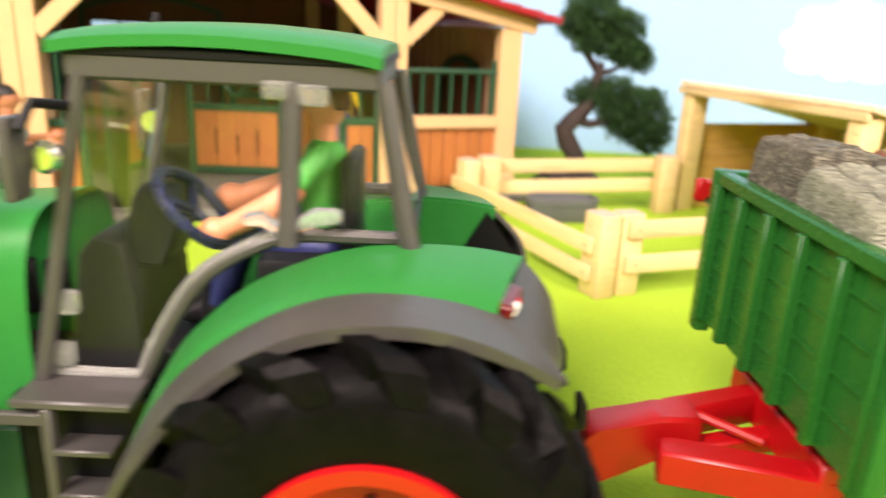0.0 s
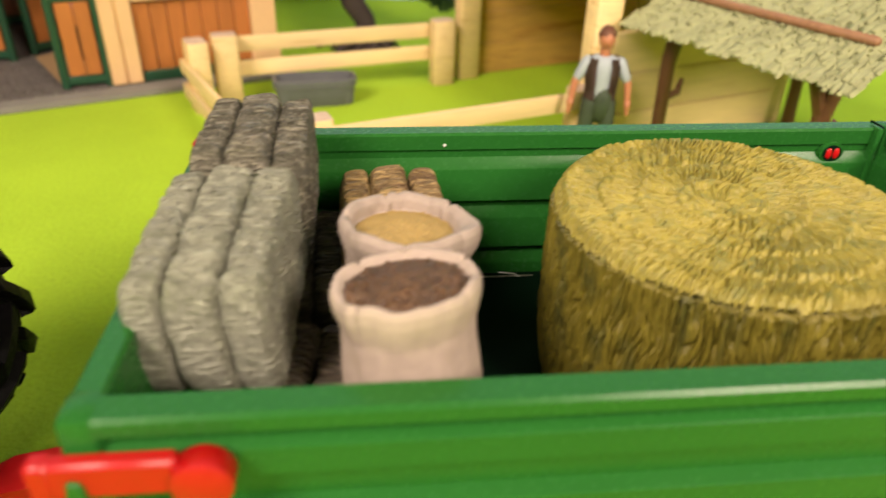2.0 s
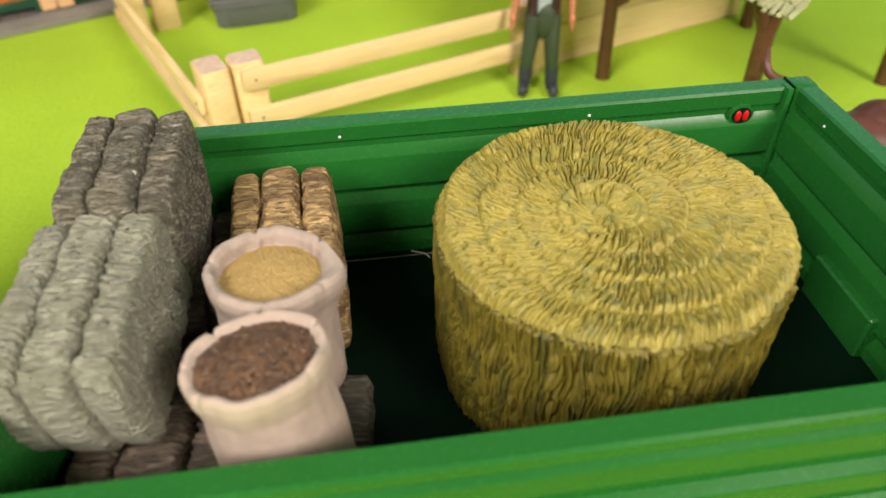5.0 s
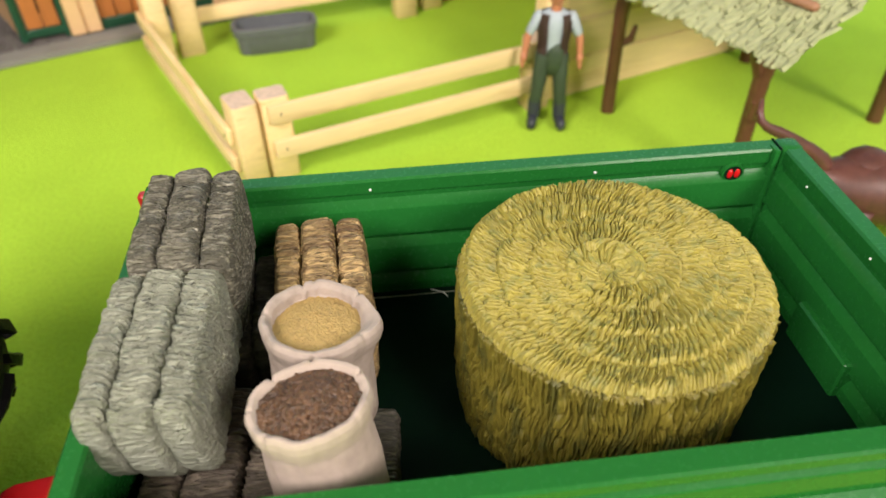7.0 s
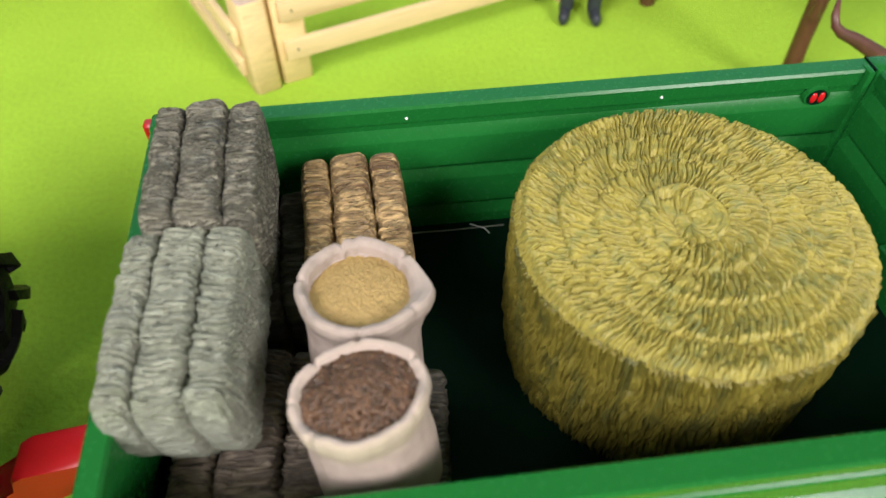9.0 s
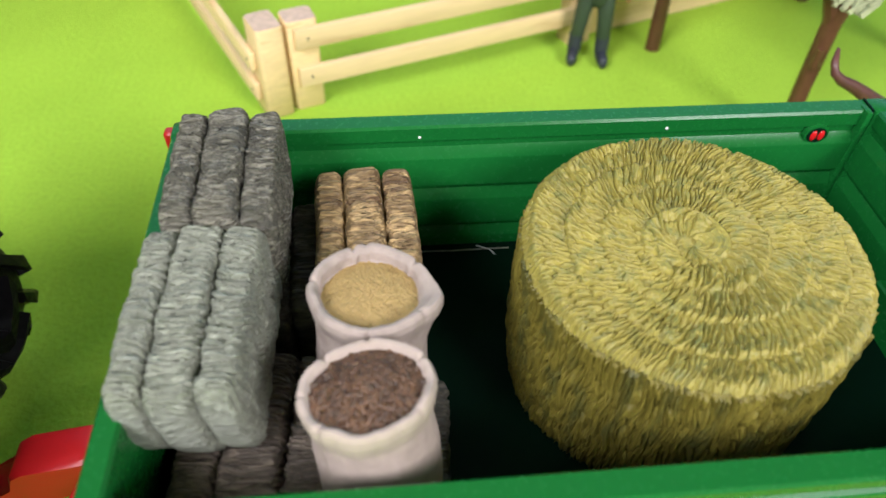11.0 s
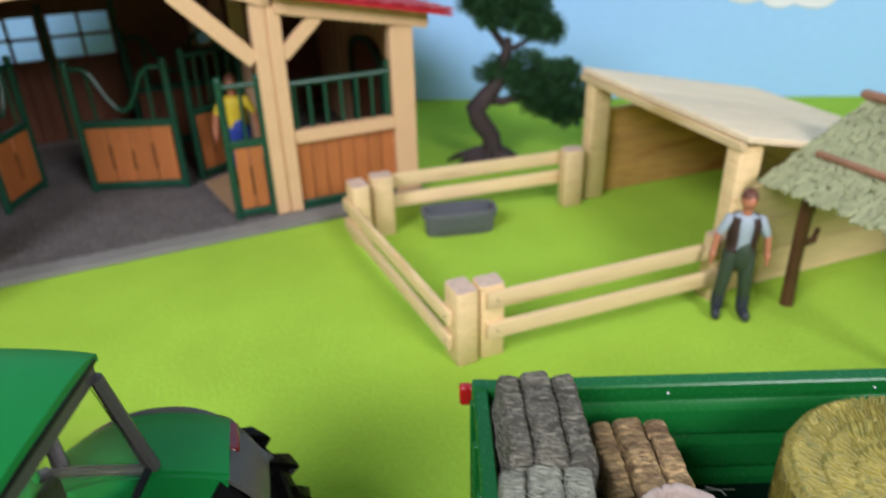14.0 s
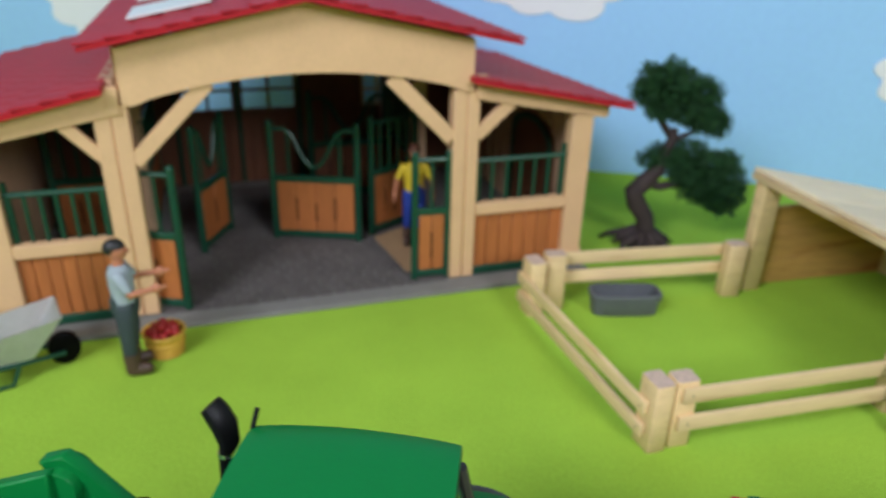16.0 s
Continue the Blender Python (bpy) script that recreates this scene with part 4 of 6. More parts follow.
# rear window, front window and frames
for y0, y1 in ((CY0, CY1),):
    g = bmesh.new()
    vs = [g.verts.new(p) for p in ((0.0470, y0 + 0.003, 0.1745), (0.0470, y1 - 0.003, 0.1745), (0.058, y1 - 0.004, 0.1315), (0.058, y0 + 0.004, 0.1315))]
    ws = [g.verts.new(v.co + Vector((0.0006, 0, 0.0001))) for v in vs]
    for i in range(4):
        g.faces.new((vs[i], vs[(i + 1) % 4], ws[(i + 1) % 4], ws[i]))
    g.faces.new(vs)
    g.faces.new(ws[::-1])
    pane = part("rear_pane", g, GLASS, cab, "clear plastic rear pane", None)
    pane.visible_shadow = False
    part("rear_sill", tube([(0.058, y0 + 0.002, 0.1305), (0.058, y1 - 0.002, 0.1305)], 0.0018, 8), BLACK, cab)
    g = bmesh.new()
    vs = [g.verts.new(p) for p in ((-0.0395, y0 + 0.003, 0.1745), (-0.0395, y1 - 0.003, 0.1745), (-0.0540, y1 - 0.006, 0.105), (-0.0540, y0 + 0.006, 0.105))]
    ws = [g.verts.new(v.co + Vector((-0.0006, 0, 0.0001))) for v in vs]
    for i in range(4):
        g.faces.new((vs[i], vs[(i + 1) % 4], ws[(i + 1) % 4], ws[i]))
    g.faces.new(vs)
    g.faces.new(ws[::-1])
    pane = part("windscreen", g, GLASS, cab, "clear plastic windscreen", None)
    pane.visible_shadow = False
part("cab_floor", box(-0.0575, 0.06, CY0 + 0.003, CY1 - 0.003, 0.072, 0.077, 0.0008), BLACK, cab)
part("cab_back", box(0.040, 0.058, CY0 + 0.002, CY1 - 0.010, 0.077, 0.108, 0.001), BLACK, cab)
part("console", prism([(-0.0555, 0.077), (-0.030, 0.077), (-0.031, 0.104), (-0.035, 0.122), (-0.044, 0.124), (-0.0495, 0.118)], 0.309, 0.356, "y", 0.001), BLACK, cab, "black dashboard console")
part("pedal_box", prism([(-0.030, 0.077), (-0.010, 0.077), (-0.016, 0.084), (-0.029, 0.090)], 0.306, 0.352, "y", 0.001), BLACK, cab, "black cab footwell")
for y in (0.3125, 0.346):
    part("gear_lever", tube([(-0.006, y, 0.080), (-0.011, y, 0.098), (-0.010, y, 0.110)], [0.0014, 0.0014, 0.0022], 8, round_ends=True), BLACK, cab)
part("steering_column", tube([(-0.038, TCY, 0.108), (-0.0165, TCY - 0.0055, 0.1300)], 0.003, 8), BLACK, cab)
part("instrument_binnacle", prism([(-0.038, 0.112), (-0.024, 0.112), (-0.0190, 0.126), (-0.0215, 0.1375), (-0.0290, 0.1410), (-0.0335, 0.136)], 0.3150, 0.3370, "y", 0.0015), BLACK, cab, "black instrument pod behind the steering wheel")
ring = bmesh.new()
for k in range(24):
    a, c = 2 * math.pi * k / 24, 2 * math.pi * (k + 1) / 24
    tube([(0.0155 * math.cos(a), 0.0155 * math.sin(a), 0), (0.0155 * math.cos(c), 0.0155 * math.sin(c), 0)], 0.0020, 7, ring)
for k in range(3):
    a = 2 * math.pi * k / 3
    tube([(0, 0, -0.001), (0.0150 * math.cos(a), 0.0150 * math.sin(a), 0)], 0.0018, 6, ring)
bmesh.ops.transform(ring, verts=ring.verts, matrix=pose(-0.0150, TCY - 0.006, 0.1315, 0, 48, 0))
part("steering_wheel", ring, WHEELBLUE, cab, "dark blue steering wheel")
seat = part("seat", box(0.006, 0.037, 0.314, 0.347, 0.077, 0.1172, 0.003, seg=2), BLACK, cab, "black driver seat")
part("seat_back", box(0.034, 0.0395, 0.316, 0.345, 0.112, 0.152, 0.0025, seg=2), BLACK, seat)
part("armrest", box(0.008, 0.030, 0.346, 0.351, 0.112, 0.119, 0.002, seg=2), BRIGHT, cab, "green armrest console")
# body, bonnet and engine block
part("rear_body", box(0.02, 0.072, 0.304, 0.352, 0.030, 0.072, 0.003), BLACK, tractor, "black rear housing")
part("frame", box(-0.185, 0.03, 0.305, 0.351, 0.035, 0.062, 0.003), GREY, tractor)


def bonnet(u, v):
    x = -0.202 + 0.142 * u
    a = math.pi * (v - 0.5) * 1.0
    w = 0.029 + 0.004 * u
    ztop = 0.121 + 0.012 * u - 0.012 * max(0, 0.25 - u) * 4 * max(0, 0.25 - u) * 4
    sy = math.copysign(min(1, abs(math.sin(a)) ** 0.55), math.sin(a))
    cz = abs(math.cos(a)) ** 0.45
    return Vector((x, TCY + w * sy, 0.066 + (ztop - 0.066) * cz))


surface("bonnet", bonnet, 24, 33, False, BRIGHT, tractor, "glossy green bonnet")
for y in (TCY - 0.031, TCY + 0.031):
    for k in range(4):
        part("bonnet_grille", box(-0.125 + k * 0.012, -0.117 + k * 0.012, y - 0.002, y + 0.002, 0.075, 0.098, 0.0006), BLACK, tractor)
part("nose_grille", box(-0.207, -0.198, TCY - 0.026, TCY + 0.026, 0.066, 0.108, 0.002), BLACK, tractor)
for y0, y1, yf in ((0.291, 0.299, 0.281), (0.364, 0.382, 0.390)):
    step = part("step_box", box(-0.066, -0.022, y0, y1, 0.034, 0.0765, 0.001), BLACK, tractor, "black recess behind the cab steps")
    ya, yb = min(yf, y0), max(yf, y1)
    part("step_plate", box(-0.0610, -0.0240, ya, yb, 0.0768, 0.0800, 0.0008), GREY, step, "grey cab sill plate")
    part("step_tread", box(-0.0500, -0.0310, ya, yb, 0.0608, 0.0632, 0.0006), GREY, step, "grey step tread")
    part("step_tread", box(-0.0500, -0.0310, ya, yb, 0.0448, 0.0472, 0.0006), GREY, step, "grey step tread")
    part("step_post", box(-0.0520, -0.0486, ya, ya + 0.004 if yf == ya else yb, 0.036, 0.0770, 0.0006), GREY, step, "grey step upright")
    part("step_bar", box(-0.1050, -0.0520, ya + 0.001, ya + 0.004, 0.0705, 0.0748, 0.0006), GREY, step)
    part("side_tank", box(-0.105, -0.061, y0, y1, 0.034, 0.066, 0.003), DGREEN if y0 < TCY else GREY, tractor)
# exhaust and air pipe
b = tube([(-0.0720, 0.392, 0.112), (-0.0710, 0.394, 0.1455), (-0.0690, 0.3955, 0.1530), (-0.0710, 0.397, 0.1620), (-0.0755, 0.3985, 0.1690), (-0.0785, 0.399, 0.1722)], [0.0036, 0.0038, 0.0058, 0.0070, 0.0068, 0.0060], 8, flat=0.8)
ex = part("exhaust_pipe", b, BLACK, tractor, "black exhaust pipe with bent outlet")
part("exhaust_band", tube([(-0.0712, 0.3935, 0.1455), (-0.0710, 0.394, 0.1475)], 0.0041, 12), CHROME, ex)
part("aerial", tube([(-0.0455, 0.3705, 0.1840), (-0.0440, 0.3750, 0.1925)], 0.0013, 6), BLACK, tractor)
# wing mirrors with lamps by the windscreen posts
for y, s in ((CY0, -1), (CY1, 1)):
    arm = part("mirror_arm", tube([(-0.041, y, 0.166), (-0.0465, y + 0.011 * s, 0.168), (-0.048, y + 0.016 * s, 0.161)], 0.0016, 8), BLACK, cab, "black mirror bracket")
    part("mirror", box(-0.0555, -0.0515, y + 0.010 * s - 0.005, y + 0.010 * s + 0.005, 0.140, 0.164, 0.0015, seg=2), GREY, arm, "grey wing mirror")
    part("work_lamp", lathe([(0, 0), (0.0045, 0.0), (0.005, 0.003), (0.0035, 0.0048), (0, 0.005)], 18, m=pose(-0.0475, y + 0.003 * s, 0.152, 90 if s < 0 else -90, 0, 0)), CHROME, arm, "round clear work lamp")
# front loader towers and lifting arms
for y, s in ((TCY - 0.052, -1), (TCY + 0.052, 1)):
    ld = thing("front_loader_arm", Matrix(), "", "")
    ld.parent = tractor
    b = prism([(-0.066, 0.066), (-0.100, 0.060), (-0.152, 0.132), (-0.160, 0.146), (-0.146, 0.151), (-0.136, 0.142)], y - 0.004, y + 0.004, "y", 0.001)
    part("tower", b, BRIGHT, ld, "green loader tower")
    part("pivot", lathe([(0, -0.009), (0.0095, -0.009), (0.0105, -0.0075), (0.0105, 0.0075), (0.0095, 0.009), (0, 0.009)], 26, m=Matrix.Translation((-0.149, y, 0.134)) @ AXIS_Y), BRIGHT, ld, "round green pivot boss")
    b = prism([(-0.150, 0.1465), (-0.200, 0.128), (-0.262, 0.062), (-0.268, 0.048), (-0.256, 0.050), (-0.196, 0.112), (-0.150, 0.129)], y - 0.009 * s - 0.0035, y - 0.009 * s + 0.0035, "y", 0.001)
    part("lifting_arm", b, BRIGHT, ld, "green lifting arm")
    part("ram", tube([(-0.105, y, 0.070), (-0.180, y, 0.112)], 0.0028, 10), CHROME, ld, "bright loader ram")
part("loader_crossbar", tube([(-0.232, TCY - 0.050, 0.088), (-0.232, TCY + 0.050, 0.088)], 0.004, 10), BRIGHT, tractor)
part("shovel", prism([(-0.262, 0.058), (-0.262, 0.012), (-0.268, 0.004), (-0.315, 0.004), (-0.318, 0.007), (-0.272, 0.010), (-0.266, 0.016), (-0.266, 0.060)], TCY - 0.085, TCY + 0.085, "y", 0.0008), GREY, tractor, "grey front loader shovel")
# three-point hitch
for y, yt in ((0.3133, 0.3082), (0.3547, 0.3517)):
    part("hitch_arm", tube([(0.066, y, 0.046), (0.090, y, 0.052), (0.1060, y, 0.0585)], [0.0034, 0.0032, 0.0030], 8), BLACK, tractor, "black lower hitch arm")
    b = tube([(0.1045, y, 0.0580), (0.1090, y - 0.0005, 0.0588), (0.1145, (y + yt) / 2, 0.0605), (0.1182, yt, 0.0650), (0.1180, yt, 0.0712), (0.1166, yt, 0.0758)], [0.0032, 0.0034, 0.0034, 0.0028, 0.0022, 0.0014], 10, round_ends=True)
    part("hitch_hook", b, BLACK, tractor, "black hooked arm end")
    yr = y + (0.004 if y > TCY else -0.002)
    part("lift_rod", tube([(0.0990, yr, 0.0845), (0.0960, yr, 0.0680), (0.0935, yr, 0.0530)], [0.0026, 0.0022, 0.0030], 8), GREY, tractor, "grey lift rod")
    part("lift_lever", tube([(0.0660, yr - 0.003, 0.0760), (0.0850, yr - 0.002, 0.0840), (0.0995, yr, 0.0850)], [0.0030, 0.0028, 0.0030], 8), BLACK, tractor, "black lift lever")
part("top_link", tube([(0.068, TCY, 0.074), (0.086, TCY, 0.070), (0.098, TCY, 0.0665)], [0.003, 0.0026, 0.0034], 8), BLACK, tractor)
part("hitch_lever", tube([(0.0730, 0.3790, 0.0770), (0.0860, 0.3710, 0.0705)], 0.0021, 8), RED, tractor, "red hitch lever")
part("rear_plate", prism([(0.066, 0.040), (0.076, 0.044), (0.078, 0.070), (0.066, 0.090)], 0.3135, 0.3435, "y", 0.0012), BLACK, tractor, "black rear linkage plate")
part("tow_pin", tube([(0.1065, 0.3335, 0.014), (0.1065, 0.3335, 0.036)], 0.0026, 10), BLACK, tractor)

# ---- dolls ----


def doll(name, m, height, shirt, trousers, shoes, hair, label, arms, vest=None, legs=0.012, seated=False):
    """A moulded standing doll in one mesh: boots, legs, hips, torso, arms, neck, head and hair."""
    mats = [SKIN, shirt, trousers, shoes, hair, vest or shirt]
    b = bmesh.new()
    k = height / 0.108
    for s in (-1, 1):
        if seated:
            tube([(0.002, s * 0.007, 0.0), (-0.028, s * 0.010, 0.002), (-0.036, s * 0.011, -0.024)], [0.0072, 0.006, 0.0048], 10, b, mi=2, round_ends=True)
            tube([(-0.036, s * 0.011, -0.026), (-0.046, s * 0.011, -0.030)], [0.005, 0.004], 10, b, mi=3, round_ends=True)
            continue
        tube([(0.0, s * 0.0068, 0.048), (s * 0.001, s * (0.0068 + legs * 0.25), 0.030), (0.0015, s * (0.0068 + legs * 0.5), 0.014)], [0.0074, 0.0062, 0.0052], 12, b, mi=2, round_ends=True)
        tube([(0.0015, s * (0.0068 + legs * 0.5), 0.016), (0.001, s * (0.007 + legs * 0.52), 0.006)], [0.0058, 0.0056], 12, b, mi=3)
        tube([(0.002, s * (0.007 + legs * 0.52), 0.0046), (-0.009, s * (0.008 + legs * 0.6), 0.0042)], [0.0048, 0.0042], 10, b, mi=3, round_ends=True)
    z0 = 0.0 if seated else 0.046
    tube([(0, 0, z0 - 0.001), (0, 0, z0 + 0.008)], [0.0112, 0.0116], 16, b, mi=2, flat=0.74, round_ends=True)
    # torso rings: wide across y
    t = bmesh.new()
    rings = []
    for z, wx, wy in ((0.006, 0.0078, 0.0115), (0.014, 0.0082, 0.0118), (0.024, 0.0088, 0.0126), (0.032, 0.0086, 0.0136), (0.037, 0.0072, 0.0124), (0.040, 0.0046, 0.0070)):
        rings.append([t.verts.new((wx * math.cos(2 * math.pi * i / 18), wy * math.sin(2 * math.pi * i / 18), z0 + z)) for i in range(18)])
    for p, q in zip(rings, rings[1:]):
        for i in range(18):
            t.faces.new((p[i], p[(i + 1) % 18], q[(i + 1) % 18], q[i]))
    t.faces.new(rings[0][::-1])
    t.faces.new(rings[-1])
    merge(b, t, None, 1)
    if vest:
        for s in (-1, 1):
            t = bmesh.new()
            rr = []
            for z, wx, wy in ((0.005, 0.0092, 0.0129), (0.014, 0.0094, 0.0130), (0.024, 0.0102, 0.0140), (0.032, 0.0100, 0.0148), (0.0385, 0.0076, 0.0125)):
                rr.append([t.verts.new((wx * math.cos(a), s * wy * math.sin(a), z0 + z)) for a in [radians(d) for d in range(-4, 160, 16)]])
            for p, q in zip(rr, rr[1:]):
                for i in range(len(p) - 1):
                    t.faces.new((p[i], p[i + 1], q[i + 1], q[i]))
            bmesh.ops.solidify(t, geom=t.faces[:], thickness=0.0008)
            merge(b, t, None, 5)
    for s, (el, hand) in zip((-1, 1), arms):
        sh = Vector((0, s * 0.0130, z0 + 0.0345))
        e, h = Vector(el) + Vector((0, 0, z0)), Vector(hand) + Vector((0, 0, z0))
        cut = sh.lerp(e, 0.75)
        tube([sh, cut], [0.0048, 0.0040], 10, b, mi=1, round_ends=True)
        tube([cut, e, h.lerp(e, 0.15)], [0.0052, 0.0050, 0.0040] if seated else [0.0034, 0.0032, 0.0025], 10, b, mi=0, round_ends=True)
        ball(h, 0.0038, 0.0030, 0.0046, b, 0, 10, 8) if not seated else ball(h, 0.006, 0.005, 0.006, b, 0, 10, 8)
        tube([h, h + (h - e).normalized() * 0.006], [0.0024, 0.0016], 8, b, mi=0, round_ends=True)
    tube([(0, 0, z0 + 0.037), (-0.0005, 0, z0 + 0.046)], [0.0044, 0.0042], 12, b, mi=0)
    ball((-0.0008, 0, z0 + 0.0525), 0.0072, 0.0064, 0.0086, b, 0, 16, 12)
    ball((-0.0078, 0, z0 + 0.0515), 0.0016, 0.0012, 0.0018, b, 0, 8, 6)
    t = bmesh.new()
    bmesh.ops.create_uvsphere(t, u_segments=18, v_segments=12, radius=1)
    for v in t.verts:
        n = 1 + 0.08 * noise.noise(v.co * 3)
        v.co = Vector((v.co.x * 0.0078 * n + 0.0006, v.co.y * 0.0071 * n, z0 + 0.0545 + max(v.co.z, -0.35 if v.co.x > 0.1 else 0.15) * 0.0086 * n))
    merge(b, t, None, 4)
    if not seated:
        for v in b.verts:
            v.co.z = v.co.z * 1.2 if v.co.z < z0 else z0 * 1.2 + (v.co.z - z0) * 0.86
    bmesh.ops.transform(b, verts=b.verts, matrix=m @ Matrix.Diagonal((k, k * 0.86, k, 1)))
    ob = finish(name, b, mats, None, "", 60)
    return tagged(ob, label, "doll", "toy farm dolls")


doll("farmer_doll", pose(0.4180, 0.6585, 0.0, 0, 0, 78), 0.114, SHIRT, TROUSER, BOOT, HAIR,
     "toy farmer doll in brown vest and green trousers by the fence", (((-0.001, -0.021, 0.018), (-0.004, -0.0225, 0.002)), ((-0.001, 0.021, 0.018), (-0.005, 0.0235, 0.002))), vest=VEST, legs=0.008)
doll("stable_doll", pose(-0.2745, 0.6515, 0.0, 0, 0, 205), 0.133, SHIRT, SLATE, SHOE, DHAIR,
     "dark-haired toy doll in grey shirt reaching out by the barn", (((-0.008, -0.017, 0.020), (-0.026, -0.013, 0.023)), ((-0.006, 0.018, 0.019), (-0.024, 0.015, 0.021))), legs=0.004)
doll("stall_doll", pose(-0.0560, 0.9585, 0.0075, 0, 0, 100), 0.132, TEE, JEANS, SHOE, HAIR,
     "toy doll in yellow shirt and blue jeans at the stall door", (((-0.001, -0.021, 0.018), (-0.002, -0.0225, 0.001)), ((-0.001, 0.021, 0.018), (-0.003, 0.0235, 0.001))), legs=0.003)
doll("driver_doll", pose(0.024, 0.3345, 0.1170, 0, 4, 0), 0.101, DOLLGREEN, NAVY, BLACK, HAIR,
     "toy driver doll in green shirt sitting in the tractor", (((-0.012, -0.019, 0.019), (-0.035, -0.018, 0.0045)), ((-0.016, 0.016, 0.019), (-0.036, 0.010, 0.012))), seated=True)

# ---- fences, trough and shelter ----


def fence_panel(a, b, label, side=1, rail_from=0.0, rail_to=0.0, pw=0.020, pd=0.016, tall=(0.0645, 0.0645), rails=(0.0140, 0.0435), wide=0.0135):
    """A two-rail fence between post centres a and b; the rails lie on one face of the posts (side: +1 left of a to b)."""
    a, b = Vector((*a, 0)), Vector((*b, 0))
    d = b - a
    ln, ang = d.length, math.degrees(math.atan2(d.y, d.x))
    ob = thing("fence_panel", pose(a.x, a.y, 0, 0, 0, ang), label, "fence", "wooden fence round the pen")
    for k, x in ((0, 0.0), (1, ln)):
        c = pw / 2
        p = [(x - c + 0.002, -pd / 2), (x + c - 0.002, -pd / 2), (x + c, -pd / 2 + 0.002), (x + c, pd / 2 - 0.002), (x + c - 0.002, pd / 2), (x - c + 0.002, pd / 2), (x - c, pd / 2 - 0.002), (x - c, -pd / 2 + 0.002)]
        stake = part("post", prism(p, 0, tall[k], "z", 0.0006), PINE, ob, "pale pine fence post")
        mx, my = sum(q[0] for q in p) / len(p), sum(q[1] for q in p) / len(p)
        part("end_grain", prism([(mx + (q[0] - mx) * 0.93, my + (q[1] - my) * 0.93) for q in p], tall[k] - 0.001, tall[k] + 0.0004, "z"), ENDGRAIN, stake, "pinkish rough-sawn post top")
    for z in rails:
        y = side * (pd / 2 + 0.0022)
        part("rail", box(-rail_from, ln + rail_to, y - 0.0022, y + 0.0022, z, z + wide, 0.0009, seg=2), PINE_X, ob, "pale pine fence rail")
        for x in (0.002, ln - 0.002):
            part("nail", ball((x, y + side * 0.0021, z + wide / 2), 0.0009, u=6, v=4), GREY, ob)
    return ob


fence_panel((0.1911, 0.6109), (0.0953, 0.8154), "pale pine two-rail fence panel beside the yard", 1, 0.004, 0.012, pw=0.0250, pd=0.0180, tall=(0.0645, 0.0640), rails=(0.0120, 0.0342), wide=0.0125)
fence_panel((0.2120, 0.6180), (0.4150, 0.6910), "pale pine two-rail fence panel behind the trailer", -1, 0.006, 0.004, tall=(0.0645, 0.0600), pw=0.021, pd=0.018, rails=(0.0195, 0.0470), wide=0.0140)
fence_panel((0.1175, 0.8320), (0.3245, 0.8935), "pale pine two-rail fence panel beside the barn", 1, 0.0, 0.0, tall=(0.0655, 0.0650), pw=0.023, pd=0.018, rails=(0.0228, 0.0458), wide=0.0145)

trough = thing("trough", pose(0.1970, 0.8325, 0, 0, 0, 9) @ Matrix.Diagonal((1.03, 1.0, 1.02, 1)), "dark grey oblong water trough on the meadow", "trough")


def oval(a, b, n=40, power=0.45):
    return [(a * math.copysign(abs(math.cos(t)) ** power, math.cos(t)), b * math.copysign(abs(math.sin(t)) ** power, math.sin(t))) for t in [2 * math.pi * i / n for i in range(n)]]


b = bmesh.new()
rings = []
for z, a, d in ((0.0, 0.033, 0.0125), (0.001, 0.0345, 0.0135), (0.018, 0.0365, 0.0155), (0.0185, 0.0378, 0.0168), (0.025, 0.0385, 0.0172), (0.0258, 0.0378, 0.0166), (0.0258, 0.0352, 0.0142), (0.006, 0.0325, 0.0118)):
    rings.append([b.verts.new((x, y, z)) for x, y in oval(a, d)])
for p, q in zip(rings, rings[1:]):
    for i in range(40):
        b.faces.new((p[i], p[(i + 1) % 40], q[(i + 1) % 40], q[i]))
b.faces.new(rings[0][::-1])
b.faces.new(rings[-1])
part("basin", b, ZINC, trough)

SH = 20.0
shelter = thing("wooden_shelter", pose(0.3530, 0.9140, 0, 0, 0, SH), "pale pine lean-to shelter with plank walls and sloping roof", "shelter")
SW, SD = -0.222, 0.205  # along the open front (towards -y), and in depth (x)
for x, y, h in ((0, 0, 0.140), (0, SW, 0.136), (SD, 0, 0.098), (SD, SW, 0.098)):
    part("post", prism([(x - 0.010, y - 0.009), (x + 0.010, y - 0.009), (x + 0.012, y - 0.007), (x + 0.012, y + 0.007), (x + 0.010, y + 0.009), (x - 0.010, y + 0.009), (x - 0.012, y + 0.007), (x - 0.012, y - 0.007)], 0, h, "z", 0.0005), PINE, shelter, "squared pine post")
for y in (0.0065, SW - 0.0065):
    for k in range(3):
        part("plank", box(0.008, SD + 0.006, y - 0.003, y + 0.003, k * 0.0335 + 0.0003, k * 0.0335 + 0.033, 0.0006), HONEY if y > 0 else PINE_X, shelter, "honey-coloured wall plank" if y > 0 else "")
for k in range(3):
    part("plank", box(SD + 0.010, SD + 0.016, SW - 0.004, 0.004, k * 0.0315 + 0.0003, k * 0.0315 + 0.031, 0.0006), PINE_Y, shelter)
slope = math.degrees(math.atan2(0.044, SD))
